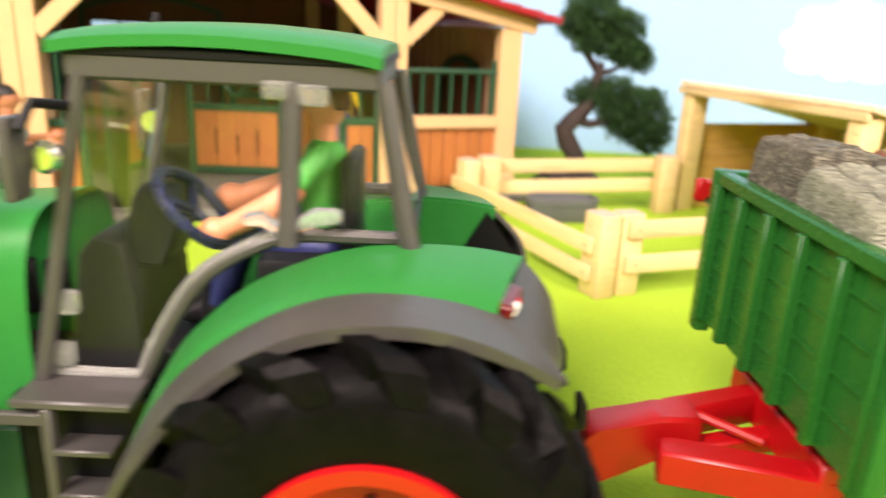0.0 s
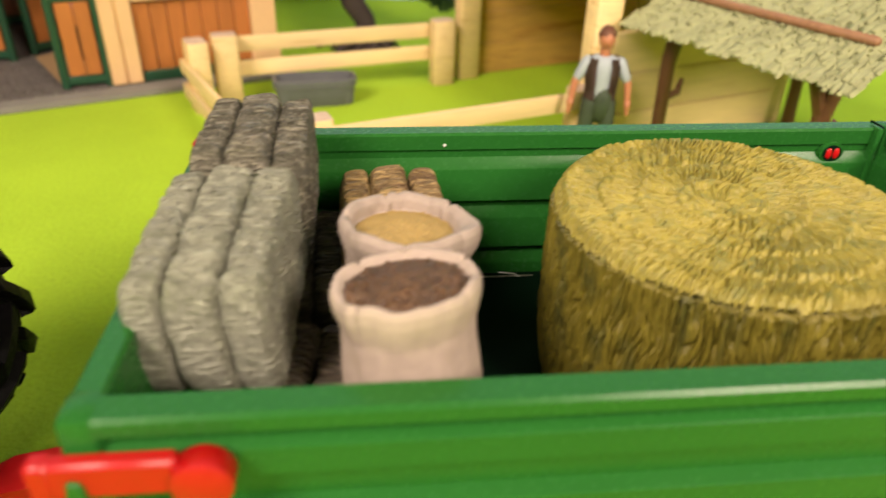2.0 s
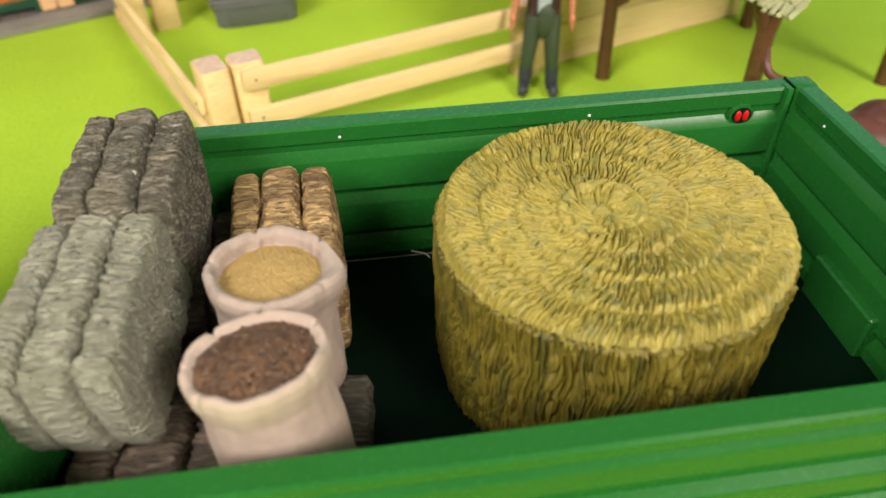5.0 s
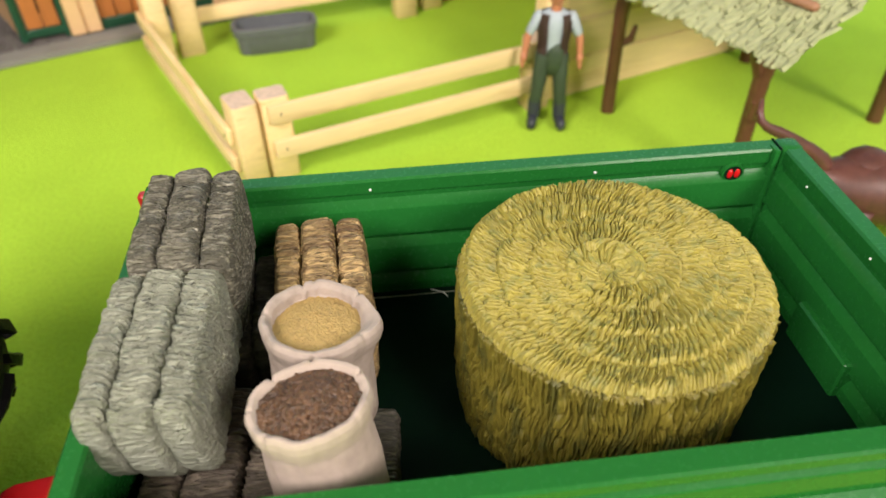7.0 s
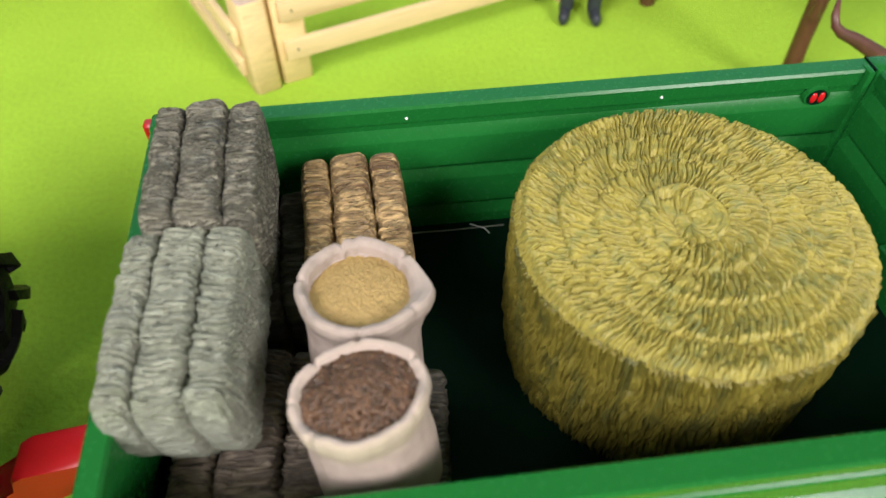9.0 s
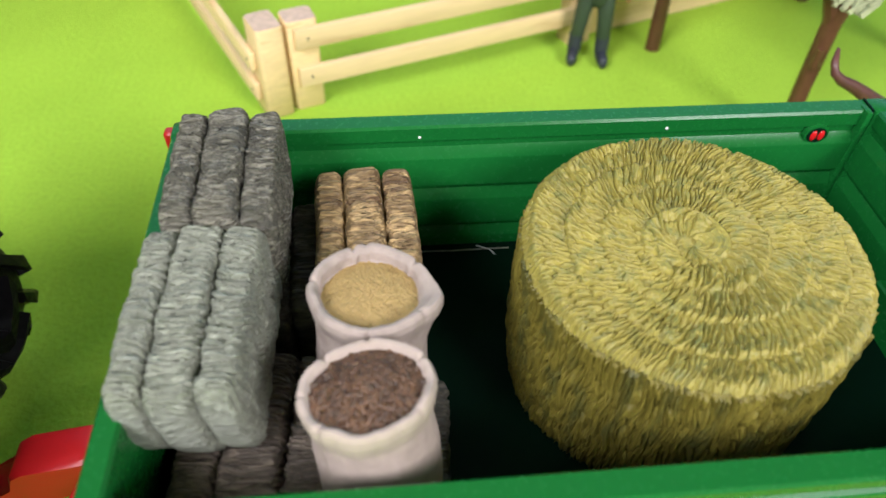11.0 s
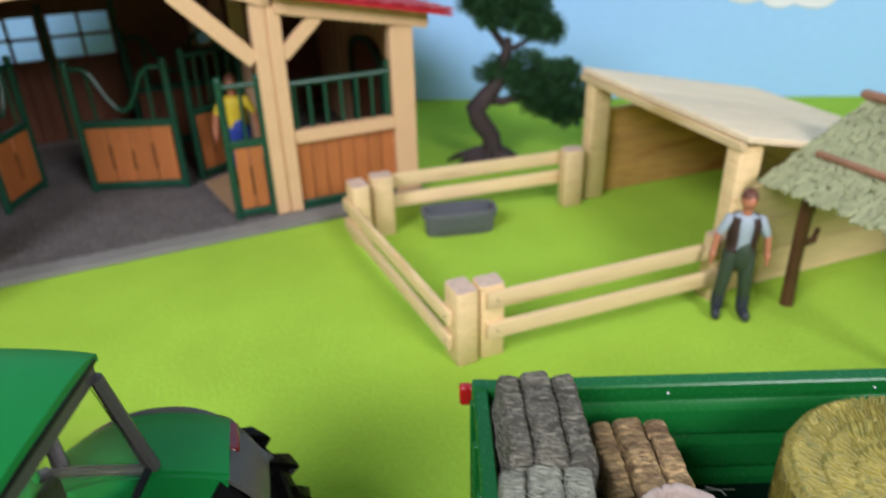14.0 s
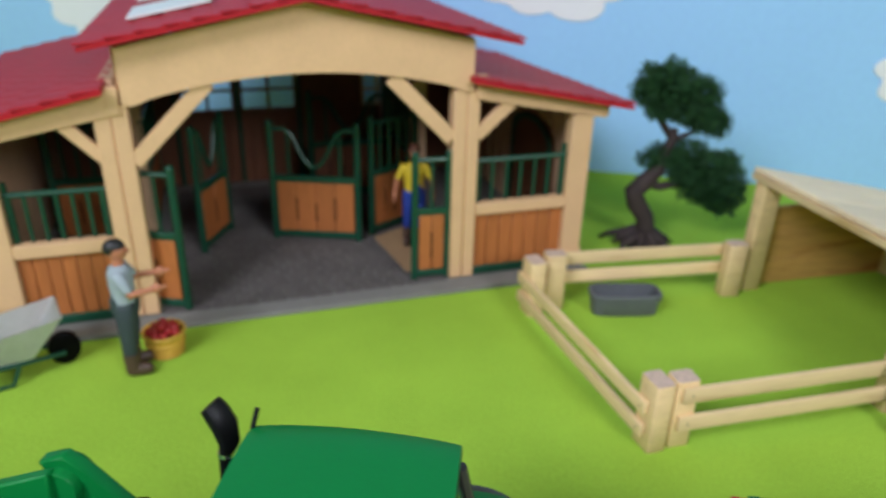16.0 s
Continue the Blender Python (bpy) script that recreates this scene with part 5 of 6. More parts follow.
for k in range(5):
    m = pose(-0.014, 0, 0.1425, 0, slope, 0)
    y0 = 0.014 - k * 0.0505
    part("roof_board", box(0, SD + 0.045, y0 - 0.0502, y0, 0, 0.0055, 0.0007, m=m), PINE_ROOF, shelter, "pine roof board with its sheen painted in")
part("roof_batten", box(-0.016, -0.010, SW - 0.012, 0.013, 0.134, 0.1412, 0.0006), PINE_Y, shelter)

# ---- thatched canopy on poles ----
CA = math.degrees(math.atan2(0.072, 0.154))
canopy = thing("thatched_canopy", pose(0.474, 0.672, 0, 0, 0, CA), "straw-thatched canopy on dark brown branch posts", "canopy")
CL, CD = 0.170, -0.128
for x, y, fork in ((0, 0, 1), (CL, 0, 1), (CL, CD, -1), (0, CD, -1)):
    lean = -0.010
    b = tube([(x, y, 0), (x + 0.001, y + 0.002, 0.04), (x - 0.001, y + 0.001, 0.085), (x + 0.002, y, 0.108)], [0.0058, 0.0052, 0.0056, 0.0066], 10)
    tube([(x, y + 0.001, 0.080), (x + 0.008 * fork, y + 0.004, 0.100), (x + 0.014 * fork, y + 0.006, 0.112)], [0.0044, 0.0042, 0.0036], 8, b)
    tube([(x, y, 0.058), (x + 0.009 * fork, y - 0.004, 0.062), (x + 0.0105 * fork, y - 0.005, 0.073)], [0.0032, 0.0030, 0.0018], 8, b)
    part("branch_post", b, BARK, canopy, "dark brown branch post with a stub")
MID, EAVE, RIDGE = CL / 2, 0.112, 0.160
Y0, Y1, OV = 0.029, CD - 0.028, 0.026


def thatch_slope(s, name):
    """One slope of the thatch: a thick sheet with wavy lower edge, and many straw tufts in rows."""
    def fn(u, v):
        y = Y0 + (Y1 - Y0) * u
        wav = 0.003 * noise.noise(Vector((u * 9, s * 3, 1))) + 0.0022 * noise.noise(Vector((u * 31, s, 4)))
        run = (CL / 2 + OV + wav) * v
        z = RIDGE - (RIDGE - EAVE) * v * (CL / 2 + OV + wav) / (CL / 2 + OV)
        return Vector((MID + s * run, y, z + 0.0014 * noise.noise(Vector((u * 60, v * 22, s)))))
    b = bmesh.new()
    n, mrow = 70, 22
    g = [[b.verts.new(fn(i / n, j / mrow)) for j in range(mrow + 1)] for i in range(n + 1)]
    for i in range(n):
        for j in range(mrow):
            b.faces.new((g[i][j], g[i + 1][j], g[i + 1][j + 1], g[i][j + 1]))
    bmesh.ops.solidify(b, geom=b.faces[:], thickness=0.006)
    part(name, b, THATCH, canopy, "layered straw thatch", 180)
    rnd = random.Random(11 + s)
    verts, faces = [], []
    for row in range(12):
        for k in range(84):
            u = (k + rnd.random()) / 84
            v = min(1.0, (row + 0.35 + rnd.random() * 0.8) / 11.6)
            p = fn(u, v)
            down = Vector((s * (CL / 2 + OV), 0, EAVE - RIDGE)).normalized()
            side = Vector((0, 1, 0))
            d = (down + Vector((0, rnd.uniform(-0.30, 0.30), 0))).normalized()
            ln, w, lift = rnd.uniform(0.009, 0.014), rnd.uniform(0.0015, 0.0028), rnd.uniform(0.0012, 0.0024)
            nrm = Vector((s * 0.4, 0, 0.9)).normalized()
            i = len(verts)
            a, c = p - d * ln * 0.6, p + d * ln * 0.45
            verts += [a - side * w, a + side * w, c + side * w * 0.7, c - side * w * 0.7, a + nrm * lift * 0.4, c + nrm * lift]
            faces += [(i, i + 4, i + 5, i + 3), (i + 1, i + 2, i + 5, i + 4), (i + 3, i + 5, i + 2), (i, i + 1, i + 4)]
    me = bpy.data.meshes.new("straw_tuft")
    me.from_pydata([tuple(q) for q in verts], [], faces)
    me.materials.append(THATCH)
    ob = new("straw_tuft", me)
    ob.parent = canopy
    tagged(ob, "rows of straw tufts", kind="stuff")


thatch_slope(-1, "thatch_slope")
thatch_slope(1, "thatch_slope")
part("ridge_pole", tube([(MID, Y0 + 0.004, RIDGE + 0.004), (MID, Y1 - 0.004, RIDGE + 0.004)], 0.0042, 10, round_ends=True), POLE, canopy, "reddish-brown ridge pole")
for s in (-1, 1):
    f = 0.66
    x = MID + s * (CL / 2 + OV) * f
    z = RIDGE + (EAVE - RIDGE) * f + 0.0035
    part("thatch_pole", tube([(x, Y0 - 0.018, z), (x, Y1 + 0.018, z)], 0.0030, 10, round_ends=True), POLE, canopy, "reddish-brown thatch pole")

# ---- toy animal figure behind the trailer ----
b = tube([(0.4915, 0.4965, 0.1055), (0.4885, 0.4905, 0.1010), (0.4890, 0.4875, 0.0965), (0.4935, 0.4865, 0.0925), (0.5010, 0.4860, 0.0895), (0.5110, 0.4855, 0.0840), (0.5210, 0.4850, 0.0775), (0.5330, 0.4845, 0.0675)],
         [0.0010, 0.0018, 0.0022, 0.0025, 0.0030, 0.0036, 0.0044, 0.0062], 16, round_ends=True)
tube([(0.5330, 0.4845, 0.0590), (0.5420, 0.4840, 0.0530), (0.5620, 0.4800, 0.0500), (0.6050, 0.4700, 0.0490), (0.6450, 0.4610, 0.0480)], [0.0090, 0.0165, 0.0210, 0.0225, 0.0190], 18, b, round_ends=True)
ball((0.5640, 0.4840, 0.0600), 0.0190, 0.0170, 0.0130, b, 0, 16, 10)
for v in b.verts:
    v.co += Vector((fuzz(v.co, 70), fuzz(v.co, 70, 5), fuzz(v.co, 70, 9))) * 0.0015
for x, y in ((0.553, 0.468), (0.556, 0.494), (0.634, 0.449), (0.636, 0.477)):
    tube([(x, y, 0.046), (x + 0.004, y, 0.024), (x, y, 0.004), (x - 0.002, y, 0.0)], [0.0105, 0.007, 0.0055, 0.0065], 10, b)
tube([(0.640, 0.455, 0.050), (0.662, 0.452, 0.066), (0.680, 0.450, 0.066)], [0.016, 0.0125, 0.0085], 12, b, round_ends=True)
tagged(finish("animal_figurine", b, HIDE, None, "", 180), "reddish-brown moulded animal figurine with raised tail behind the trailer", "figurine")

# ---- tree ----
tree = thing("tree", pose(0.2455, 1.026, 0, 0, 0, 8), "dark toy tree with crooked trunk and two leaf crowns", "tree")
trunk_pts = [(0.0, 0, 0.0), (0.002, 0, 0.016), (0.0, 0, 0.036), (-0.015, 0, 0.056), (-0.020, 0, 0.073), (-0.008, 0, 0.087), (0.006, 0, 0.104), (0.013, 0, 0.124), (0.018, 0, 0.142), (0.020, 0, 0.158)]
b = tube(trunk_pts, [0.0165, 0.0135, 0.0125, 0.0128, 0.0128, 0.0118, 0.0096, 0.0080, 0.0066, 0.0045], 14)
tube([(-0.006, 0, 0.086), (0.014, 0.002, 0.080), (0.034, 0.003, 0.084), (0.052, 0.002, 0.082)], [0.0072, 0.0060, 0.0046, 0.003], 10, b)
tube([(0.018, 0, 0.142), (0.036, 0, 0.150), (0.052, 0, 0.158)], [0.005, 0.0038, 0.0026], 8, b)
tube([(0.018, 0, 0.146), (0.004, 0.002, 0.166), (-0.008, 0.002, 0.186)], [0.005, 0.0038, 0.0026], 8, b)
for v in b.verts:
    v.co += Vector((fuzz(v.co, 90), fuzz(v.co, 90, 5), fuzz(v.co, 90, 9))) * 0.0022
part("trunk", b, TRUNK, tree, "dark crooked bark trunk", 180)
b = bmesh.new()
rnd = random.Random(7)
for k in range(13):
    a = 2 * math.pi * k / 13 + rnd.uniform(-0.2, 0.2)
    ln = rnd.uniform(0.036, 0.062)
    tube([(0, 0, 0.018), (math.cos(a) * ln * 0.45, math.sin(a) * ln * 0.4, 0.014), (math.cos(a) * ln * 0.8, math.sin(a) * ln * 0.7, 0.008), (math.cos(a) * ln, math.sin(a) * ln * 0.9, 0.0015)], [0.009, 0.0062, 0.0036, 0.0015], 8, b)
ball((0, 0, 0.004), 0.032, 0.026, 0.010, b, 0, 18, 10)
for v in b.verts:
    v.co += Vector((fuzz(v.co, 80), fuzz(v.co, 80, 5), 0.6 * fuzz(v.co, 80, 9))) * 0.0025
    v.co.z = max(v.co.z, 0.0)
part("root_mass", b, TRUNK, tree, "spreading dark roots", 180)


def crown(clumps, leaves, seed):
    """A crown of many small leaves round uneven clumps, with gaps between them."""
    rnd = random.Random(seed)
    verts, faces = [], []
    for cx, cy, cz, rx, ry, rz in clumps:
        cx, rx, ry, rz = cx + 0.008, rx * 1.13, ry * 1.15, rz * 1.15
        n = int(leaves * rx * rz / 0.0009)
        for k in range(n):
            v = Vector((rnd.gauss(0, 1), rnd.gauss(0, 1), rnd.gauss(0, 1))).normalized()
            q = rnd.random() ** 0.33
            lump = 0.84 + 0.52 * noise.noise(Vector((v.x * 2.6 + cx * 50, v.y * 2.6, v.z * 2.6 + cz * 50)))
            p = Vector((cx + v.x * rx * q * lump, cy + v.y * ry * q * lump, cz + v.z * rz * q * lump))
            d = (v + Vector((rnd.uniform(-1, 1), rnd.uniform(-1, 1), rnd.uniform(-0.6, 1))) * 0.9).normalized()
            s = d.orthogonal().normalized()
            s = (Matrix.Rotation(rnd.random() * 6.28, 3, d) @ s)
            ln, w = rnd.uniform(0.0035, 0.0085), rnd.uniform(0.0007, 0.0013)
            i = len(verts)
            nrm = d.cross(s) * w * 0.5
            verts += [p, p + d * ln * 0.5 + s * w + nrm, p + d * ln, p + d * ln * 0.5 - s * w + nrm]
            faces += [(i, i + 1, i + 2), (i, i + 2, i + 3)]
    me = bpy.data.meshes.new("crown")
    me.from_pydata([tuple(q) for q in verts], [], faces)
    me.materials.append(LEAF)
    ob = new("crown", me)
    ob.parent = tree
    return tagged(ob, "dense dark green leaves")


crown([(-0.004, 0, 0.216, 0.038, 0.030, 0.026), (-0.022, 0.004, 0.205, 0.024, 0.022, 0.022), (0.034, -0.002, 0.200, 0.030, 0.026, 0.026), (0.016, 0.004, 0.186, 0.036, 0.028, 0.022),
       (0.052, 0, 0.172, 0.024, 0.020, 0.016), (0.066, 0.002, 0.162, 0.016, 0.014, 0.013), (0.040, -0.004, 0.174, 0.024, 0.022, 0.018), (-0.012, -0.004, 0.190, 0.020, 0.020, 0.018)], 2600, 3)
crown([(0.006, 0.003, 0.122, 0.024, 0.020, 0.014), (0.036, 0.0, 0.122, 0.030, 0.024, 0.018), (0.066, 0.0, 0.110, 0.030, 0.024, 0.018), (0.092, 0.0, 0.092, 0.024, 0.020, 0.018), (0.074, 0.0, 0.070, 0.022, 0.018, 0.016), (0.050, 0.0, 0.078, 0.022, 0.018, 0.015), (0.088, 0.0, 0.116, 0.016, 0.014, 0.012), (0.100, 0.0, 0.070, 0.020, 0.016, 0.015), (0.090, 0.0, 0.056, 0.018, 0.015, 0.012),
       (0.050, 0.002, 0.096, 0.028, 0.022, 0.016), (0.074, 0.0, 0.084, 0.022, 0.018, 0.012), (-0.014, 0.003, 0.116, 0.014, 0.012, 0.009), (0.030, 0.0, 0.102, 0.022, 0.018, 0.014)], 2400, 6)

# ---- wheelbarrow and basket ----
barrow = thing("wheelbarrow", pose(-0.380, 0.624, 0, 0, 0, 40) @ Matrix.Diagonal((1.1, 1.1, 1.3, 1)), "silver toy wheelbarrow with green frame beside the barn", "wheelbarrow")
b = bmesh.new()
lo = [(-0.030, -0.015, 0.017), (0.018, -0.014, 0.017), (0.018, 0.014, 0.017), (-0.030, 0.015, 0.017)]
hi = [(-0.044, -0.023, 0.036), (0.044, -0.022, 0.046), (0.044, 0.022, 0.046), (-0.044, 0.023, 0.036)]
lv, hv = [b.verts.new(p) for p in lo], [b.verts.new(p) for p in hi]
b.faces.new(lv)
for i in range(4):
    b.faces.new((lv[i], lv[(i + 1) % 4], hv[(i + 1) % 4], hv[i]))
bmesh.ops.solidify(b, geom=b.faces[:], thickness=0.0014)
part("tub", b, SILVER, barrow, "silver-grey tub", 30)
for s in (-1, 1):
    part("frame_tube", tube([(0.042, s * 0.006, 0.011), (0.010, s * 0.014, 0.015), (-0.045, s * 0.019, 0.018), (-0.075, s * 0.021, 0.026)], 0.0018, 8), DGREEN, barrow, "green frame tube")
    part("leg", tube([(0.008, s * 0.014, 0.016), (0.000, s * 0.017, 0.0016), (-0.012, s * 0.017, 0.0016), (-0.018, s * 0.017, 0.017)], 0.0018, 8), DGREEN, barrow)
part("wheel", lathe([(0, -0.004), (0.010, -0.0045), (0.0125, -0.003), (0.0130, 0), (0.0125, 0.003), (0.010, 0.0045), (0, 0.004)], 28, m=Matrix.Translation((0.042, 0, 0.013)) @ AXIS_Y), RUBBER, barrow)

basket = thing("apple_basket", pose(-0.2605, 0.6835, 0, 0, 0, 0), "yellow round basket heaped with red apples", "basket")
b = lathe([(0, 0), (0.0145, 0.0), (0.0150, 0.001), (0.0190, 0.024), (0.0186, 0.0245), (0.0178, 0.024), (0.0140, 0.003), (0, 0.003)], 40)
for v in b.verts:
    if v.co.z > 0.0015:
        v.co.x *= 1 + 0.03 * math.sin(math.atan2(v.co.y, v.co.x) * 20)
        v.co.y *= 1 + 0.03 * math.sin(math.atan2(v.co.y, v.co.x) * 20)
part("wicker_body", b, YELLOW, basket, "yellow woven wicker")
for z, r in ((0.002, 0.0158), (0.008, 0.0167), (0.0145, 0.0178), (0.0245, 0.0196)):
    b = bmesh.new()
    tube([(r * math.cos(2 * math.pi * k / 36), r * math.sin(2 * math.pi * k / 36), z) for k in range(37)], 0.0014, 8, b)
    part("wicker_band", b, YELLOW, basket)
rnd = random.Random(2)
for k in range(16):
    a, r = 2.4 * k, 0.0036 * math.sqrt(k)
    z = 0.0285 - r * 0.25 + rnd.uniform(-0.001, 0.001) + (0.004 if k < 3 else 0)
    ap = finish("apple", ball((0, 0, 0), 0.0046, 0.0046, 0.0042, u=12, v=8), APPLE, None, "", 180)
    ap.matrix_world = pose(-0.2605 + r * math.cos(a), 0.6835 + r * math.sin(a), z, rnd.uniform(-30, 30), 0, 0)
    tagged(ap, "small red apple in the basket", "apple", "apples in the basket")

# ---- barn ----
BARN = pose(0.0247, 0.881, 0, 0, 0, 23.45)
barn = thing("barn", BARN, "open-fronted toy horse barn with tan beams and red tiled roof", "barn")
FLOOR = 0.006
U0, U1, UC, VB = -0.500, 0.1435, -0.180, 0.40
part("floor_slab", box(U0 - 0.02, U1 + 0.003, -0.028, VB + 0.02, 0, FLOOR - 0.0016, 0.0012), SLABGREY, barn, "grey moulded stone floor slab")
part("threshold", box(U0 - 0.02, U1 + 0.003, -0.0275, -0.009, FLOOR - 0.0018, FLOOR, 0.0006), SLABGREY, barn)


def post(u0, u1, v0, v1, z0, z1, name="post", m=TAN, seam=False):
    b = box(u0, u1, v0, v1, z0, z1, 0.001)
    ob = part(name, b, m, barn, "tan moulded timber post" if name == "post" else "")
    if seam:
        c = (u0 + u1) / 2
        part("post_strip", box(c + 0.0008, u1 - 0.0004, v0 - 0.0022, v0 + 0.001, z0, z1 - 0.001, 0.0008), m, ob)
        part("post_strip", box(u0 + 0.0004, c - 0.0008, v0 - 0.0022, v0 + 0.001, z0, z1 - 0.001, 0.0008), m, ob)
    return ob


post(-0.0280, 0.0015, 0.0022, 0.020, FLOOR, 0.2285, seam=True)
post(-0.379, -0.348, 0.0022, 0.020, FLOOR, 0.2285, seam=True)
post(0.1145, 0.1405, 0.0, 0.018, FLOOR - 0.001, 0.194)
post(U0 + 0.004, U0 + 0.030, 0.0, 0.018, FLOOR - 0.001, 0.194)
part("post_foot", box(0.1125, 0.1425, -0.002, 0.020, FLOOR - 0.001, 0.026, 0.001), TAN, barn)
# arched gable beam
pts = [(-0.0085, 0.2275), (-0.0085, 0.2800), (UC, 0.3180), (-0.3515, 0.2800), (-0.3515, 0.2275)]
arch = [(-0.3515 + 0.010 + (0.343 - 0.020) * i / 22, 0.2275 + 0.0245 * math.sin(math.pi * i / 22) ** 0.75) for i in range(23)]
part("gable_beam", prism(pts[:1] + pts[1:] + arch, -0.003, 0.007, "y"), TAN, barn, "tan arched gable beam", 30)


def bar(p, q, w, v0, v1, name, m, parent, label=""):
    """A straight flat bar in the front plane from p to q (u, z)."""
    a, c = Vector((p[0], p[1])), Vector((q[0], q[1]))
    d = (c - a).normalized()
    n = Vector((-d.y, d.x)) * w / 2
    return part(name, prism([tuple(a + n), tuple(c + n), tuple(c - n), tuple(a - n)], v0, v1, "y", 0.0007), m, parent, label)


bar((-0.096, 0.2440), (-0.0285, 0.1745), 0.0165, 0.001, 0.008, "brace", TAN, barn, "tan diagonal brace")
bar((-0.2745, 0.2460), (-0.3495, 0.1715), 0.0148, 0.001, 0.008, "brace", TAN, barn, "tan diagonal brace")
bar((0.0385, 0.2120), (-0.001, 0.1760), 0.0135, 0.001, 0.008, "brace", TAN, barn, "tan diagonal brace")
bar((-0.4085, 0.2150), (-0.3755, 0.1775), 0.0118, 0.001, 0.008, "brace", TAN, barn, "tan diagonal brace")
for s, u, up in ((1, 0.0, 0.0), (-1, -0.358, 0.002)):
    b = prism([(u + s * 0.003, 0.2385 + up), (u + s * 0.003, 0.2165 + up), (u + s * 0.155, 0.1890), (u + s * 0.158, 0.1935), (u + s * 0.158, 0.2040)], -0.002, 0.007, "y", 0.0007)
    part("wing_beam", b, TAN, barn, "tan sloping wing beam")
    part("wing_block", box(min(u - s * 0.004, u + s * 0.008), max(u - s * 0.004, u + s * 0.008), -0.003, 0.008, 0.2175 + up, 0.2430 + up, 0.0008), TAN, barn)
# walls
part("back_wall", box(U0, U1, VB, VB + 0.008, FLOOR - 0.001, 0.119, 0.0006), BROWNWALL, barn, "dark brown boarded back wall")
WIN, SILL = [(-0.3195, -0.2455), (-0.2335, -0.1530), (-0.0482, -0.0013)], 0.119
last = U0
for a, c in WIN + [(U1, U1)]:
    if a > last:
        part("back_wall_upper", box(last, a, VB, VB + 0.008, SILL, 0.31 if -0.34 < (last + a) / 2 < -0.02 else 0.208 if a < 0 else 0.195, 0.0006), BROWNWALL, barn)
    last = c
for u0, u1 in ((-0.352, U0), (-0.008, U1)):
    zb, z1, z0 = (0.2075, 0.2115, 0.2570) if u1 < 0 else (0.1945, 0.1955, 0.2190)
    part("back_gable", prism([(u0, zb), (u1, zb), (u1, z1), (u0, z0)], VB, VB + 0.008, "y"), BROWNWALL, barn)
for (a, c), top in zip(WIN, (0.180, 0.180, 0.168)):
    part("back_wall_upper", box(a, c, VB, VB + 0.008, top, 0.31 if a > -0.36 and c < -0.0 else 0.208, 0.0006), BROWNWALL, barn)
    win = thing("window", Matrix(), "", "")
    win.parent = barn
    fr = bmesh.new()
    for k in range(3):
        u = a + (c - a) * k / 2
        box(u - 0.0022, u + 0.0022, VB - 0.003, VB + 0.003, SILL, top, 0.0005, fr)
    for z in (SILL, (SILL + top) / 2, top):
        box(a, c, VB - 0.003, VB + 0.003, z - 0.0020, z + 0.0020, 0.0005, fr)
    part("window_frame", fr, BROWNWALL if c < -0.1 else TANWALL, win, "brown window bars")
# great door below the two tall windows: boards and frame
for k in range(10):
    u = -0.326 + k * 0.0174
    part("door_board", box(u, u + 0.0168, VB - 0.004, VB - 0.0005, FLOOR, SILL, 0.0006), BROWNWALL, barn)
for u in (-0.332, -0.242, -0.1515):
    part("door_stile", box(u, u + 0.006, VB - 0.006, VB - 0.001, FLOOR, 0.192, 0.0008), DGREEN, barn)
pts = [(-0.332 + 0.188 * i / 16, 0.192 + 0.018 * math.sin(math.pi * i / 16)) for i in range(17)]
part("door_arch", prism(pts + [(p, q + 0.006) for p, q in pts[::-1]], VB - 0.006, VB - 0.001, "y"), DGREEN, barn, "dark green arched door head")
for u, name in ((U0, "side_wall"), (U1 - 0.006, "side_wall")):
    part(name, box(u, u + 0.006, 0.018, VB, FLOOR - 0.001, 0.195, 0.0006), TANWALL, barn, "tan boarded side wall")
for k in range(12):
    v = 0.03 + k * 0.031
    part("wall_batten", box(U1 - 0.0085, U1 - 0.0055, v, v + 0.003, FLOOR, 0.192, 0.0005), TANWALL, barn)
# arched side door in the right wing
v0, v1 = 0.082, 0.209
pts = [(v0, FLOOR), (v0, 0.128)] + [((v0 + v1) / 2 - (v1 - v0) / 2 * math.cos(math.pi * i / 14), 0.128 + 0.030 * math.sin(math.pi * i / 14)) for i in range(15)] + [(v1, FLOOR)]
door = part("arched_door", prism(pts, U1 - 0.0115, U1 - 0.0065, "x"), BROWNWALL, barn, "reddish-brown arched side door")
inner = [((p - (v0 + v1) / 2) * 0.86 + (v0 + v1) / 2, FLOOR + (q - FLOOR) * 0.95) for p, q in pts]
part("door_frame", prism(pts + inner[::-1], U1 - 0.0145, U1 - 0.0100, "x"), DGREEN, door, "dark green door frame")
# inner posts and partitions
for u, v in ((-0.012, 0.20), (-0.366, 0.20), (-0.012, 0.385), (-0.366, 0.385)):
    post(u - 0.009, u + 0.009, v - 0.009, v + 0.009, FLOOR, 0.25, m=TANWALL)
for u in (-0.012, -0.366):
    part("tie_beam", box(u - 0.007, u + 0.007, 0.02, VB, 0.236, 0.248, 0.0008), TANWALL, barn)
for v in (0.13, 0.27):
    part("rafter_beam", box(-0.36, -0.012, v - 0.006, v + 0.006, 0.240, 0.252, 0.0008), TANWALL, barn)


def boards(parent, u0, u1, v, z0, z1, count, thick=0.004, m=ORANGE):
    w = (u1 - u0) / count
    for k in range(count):
        part("board", box(u0 + k * w + 0.0004, u0 + (k + 1) * w - 0.0004, v, v + thick, z0, z1, 0.0007), m, parent)


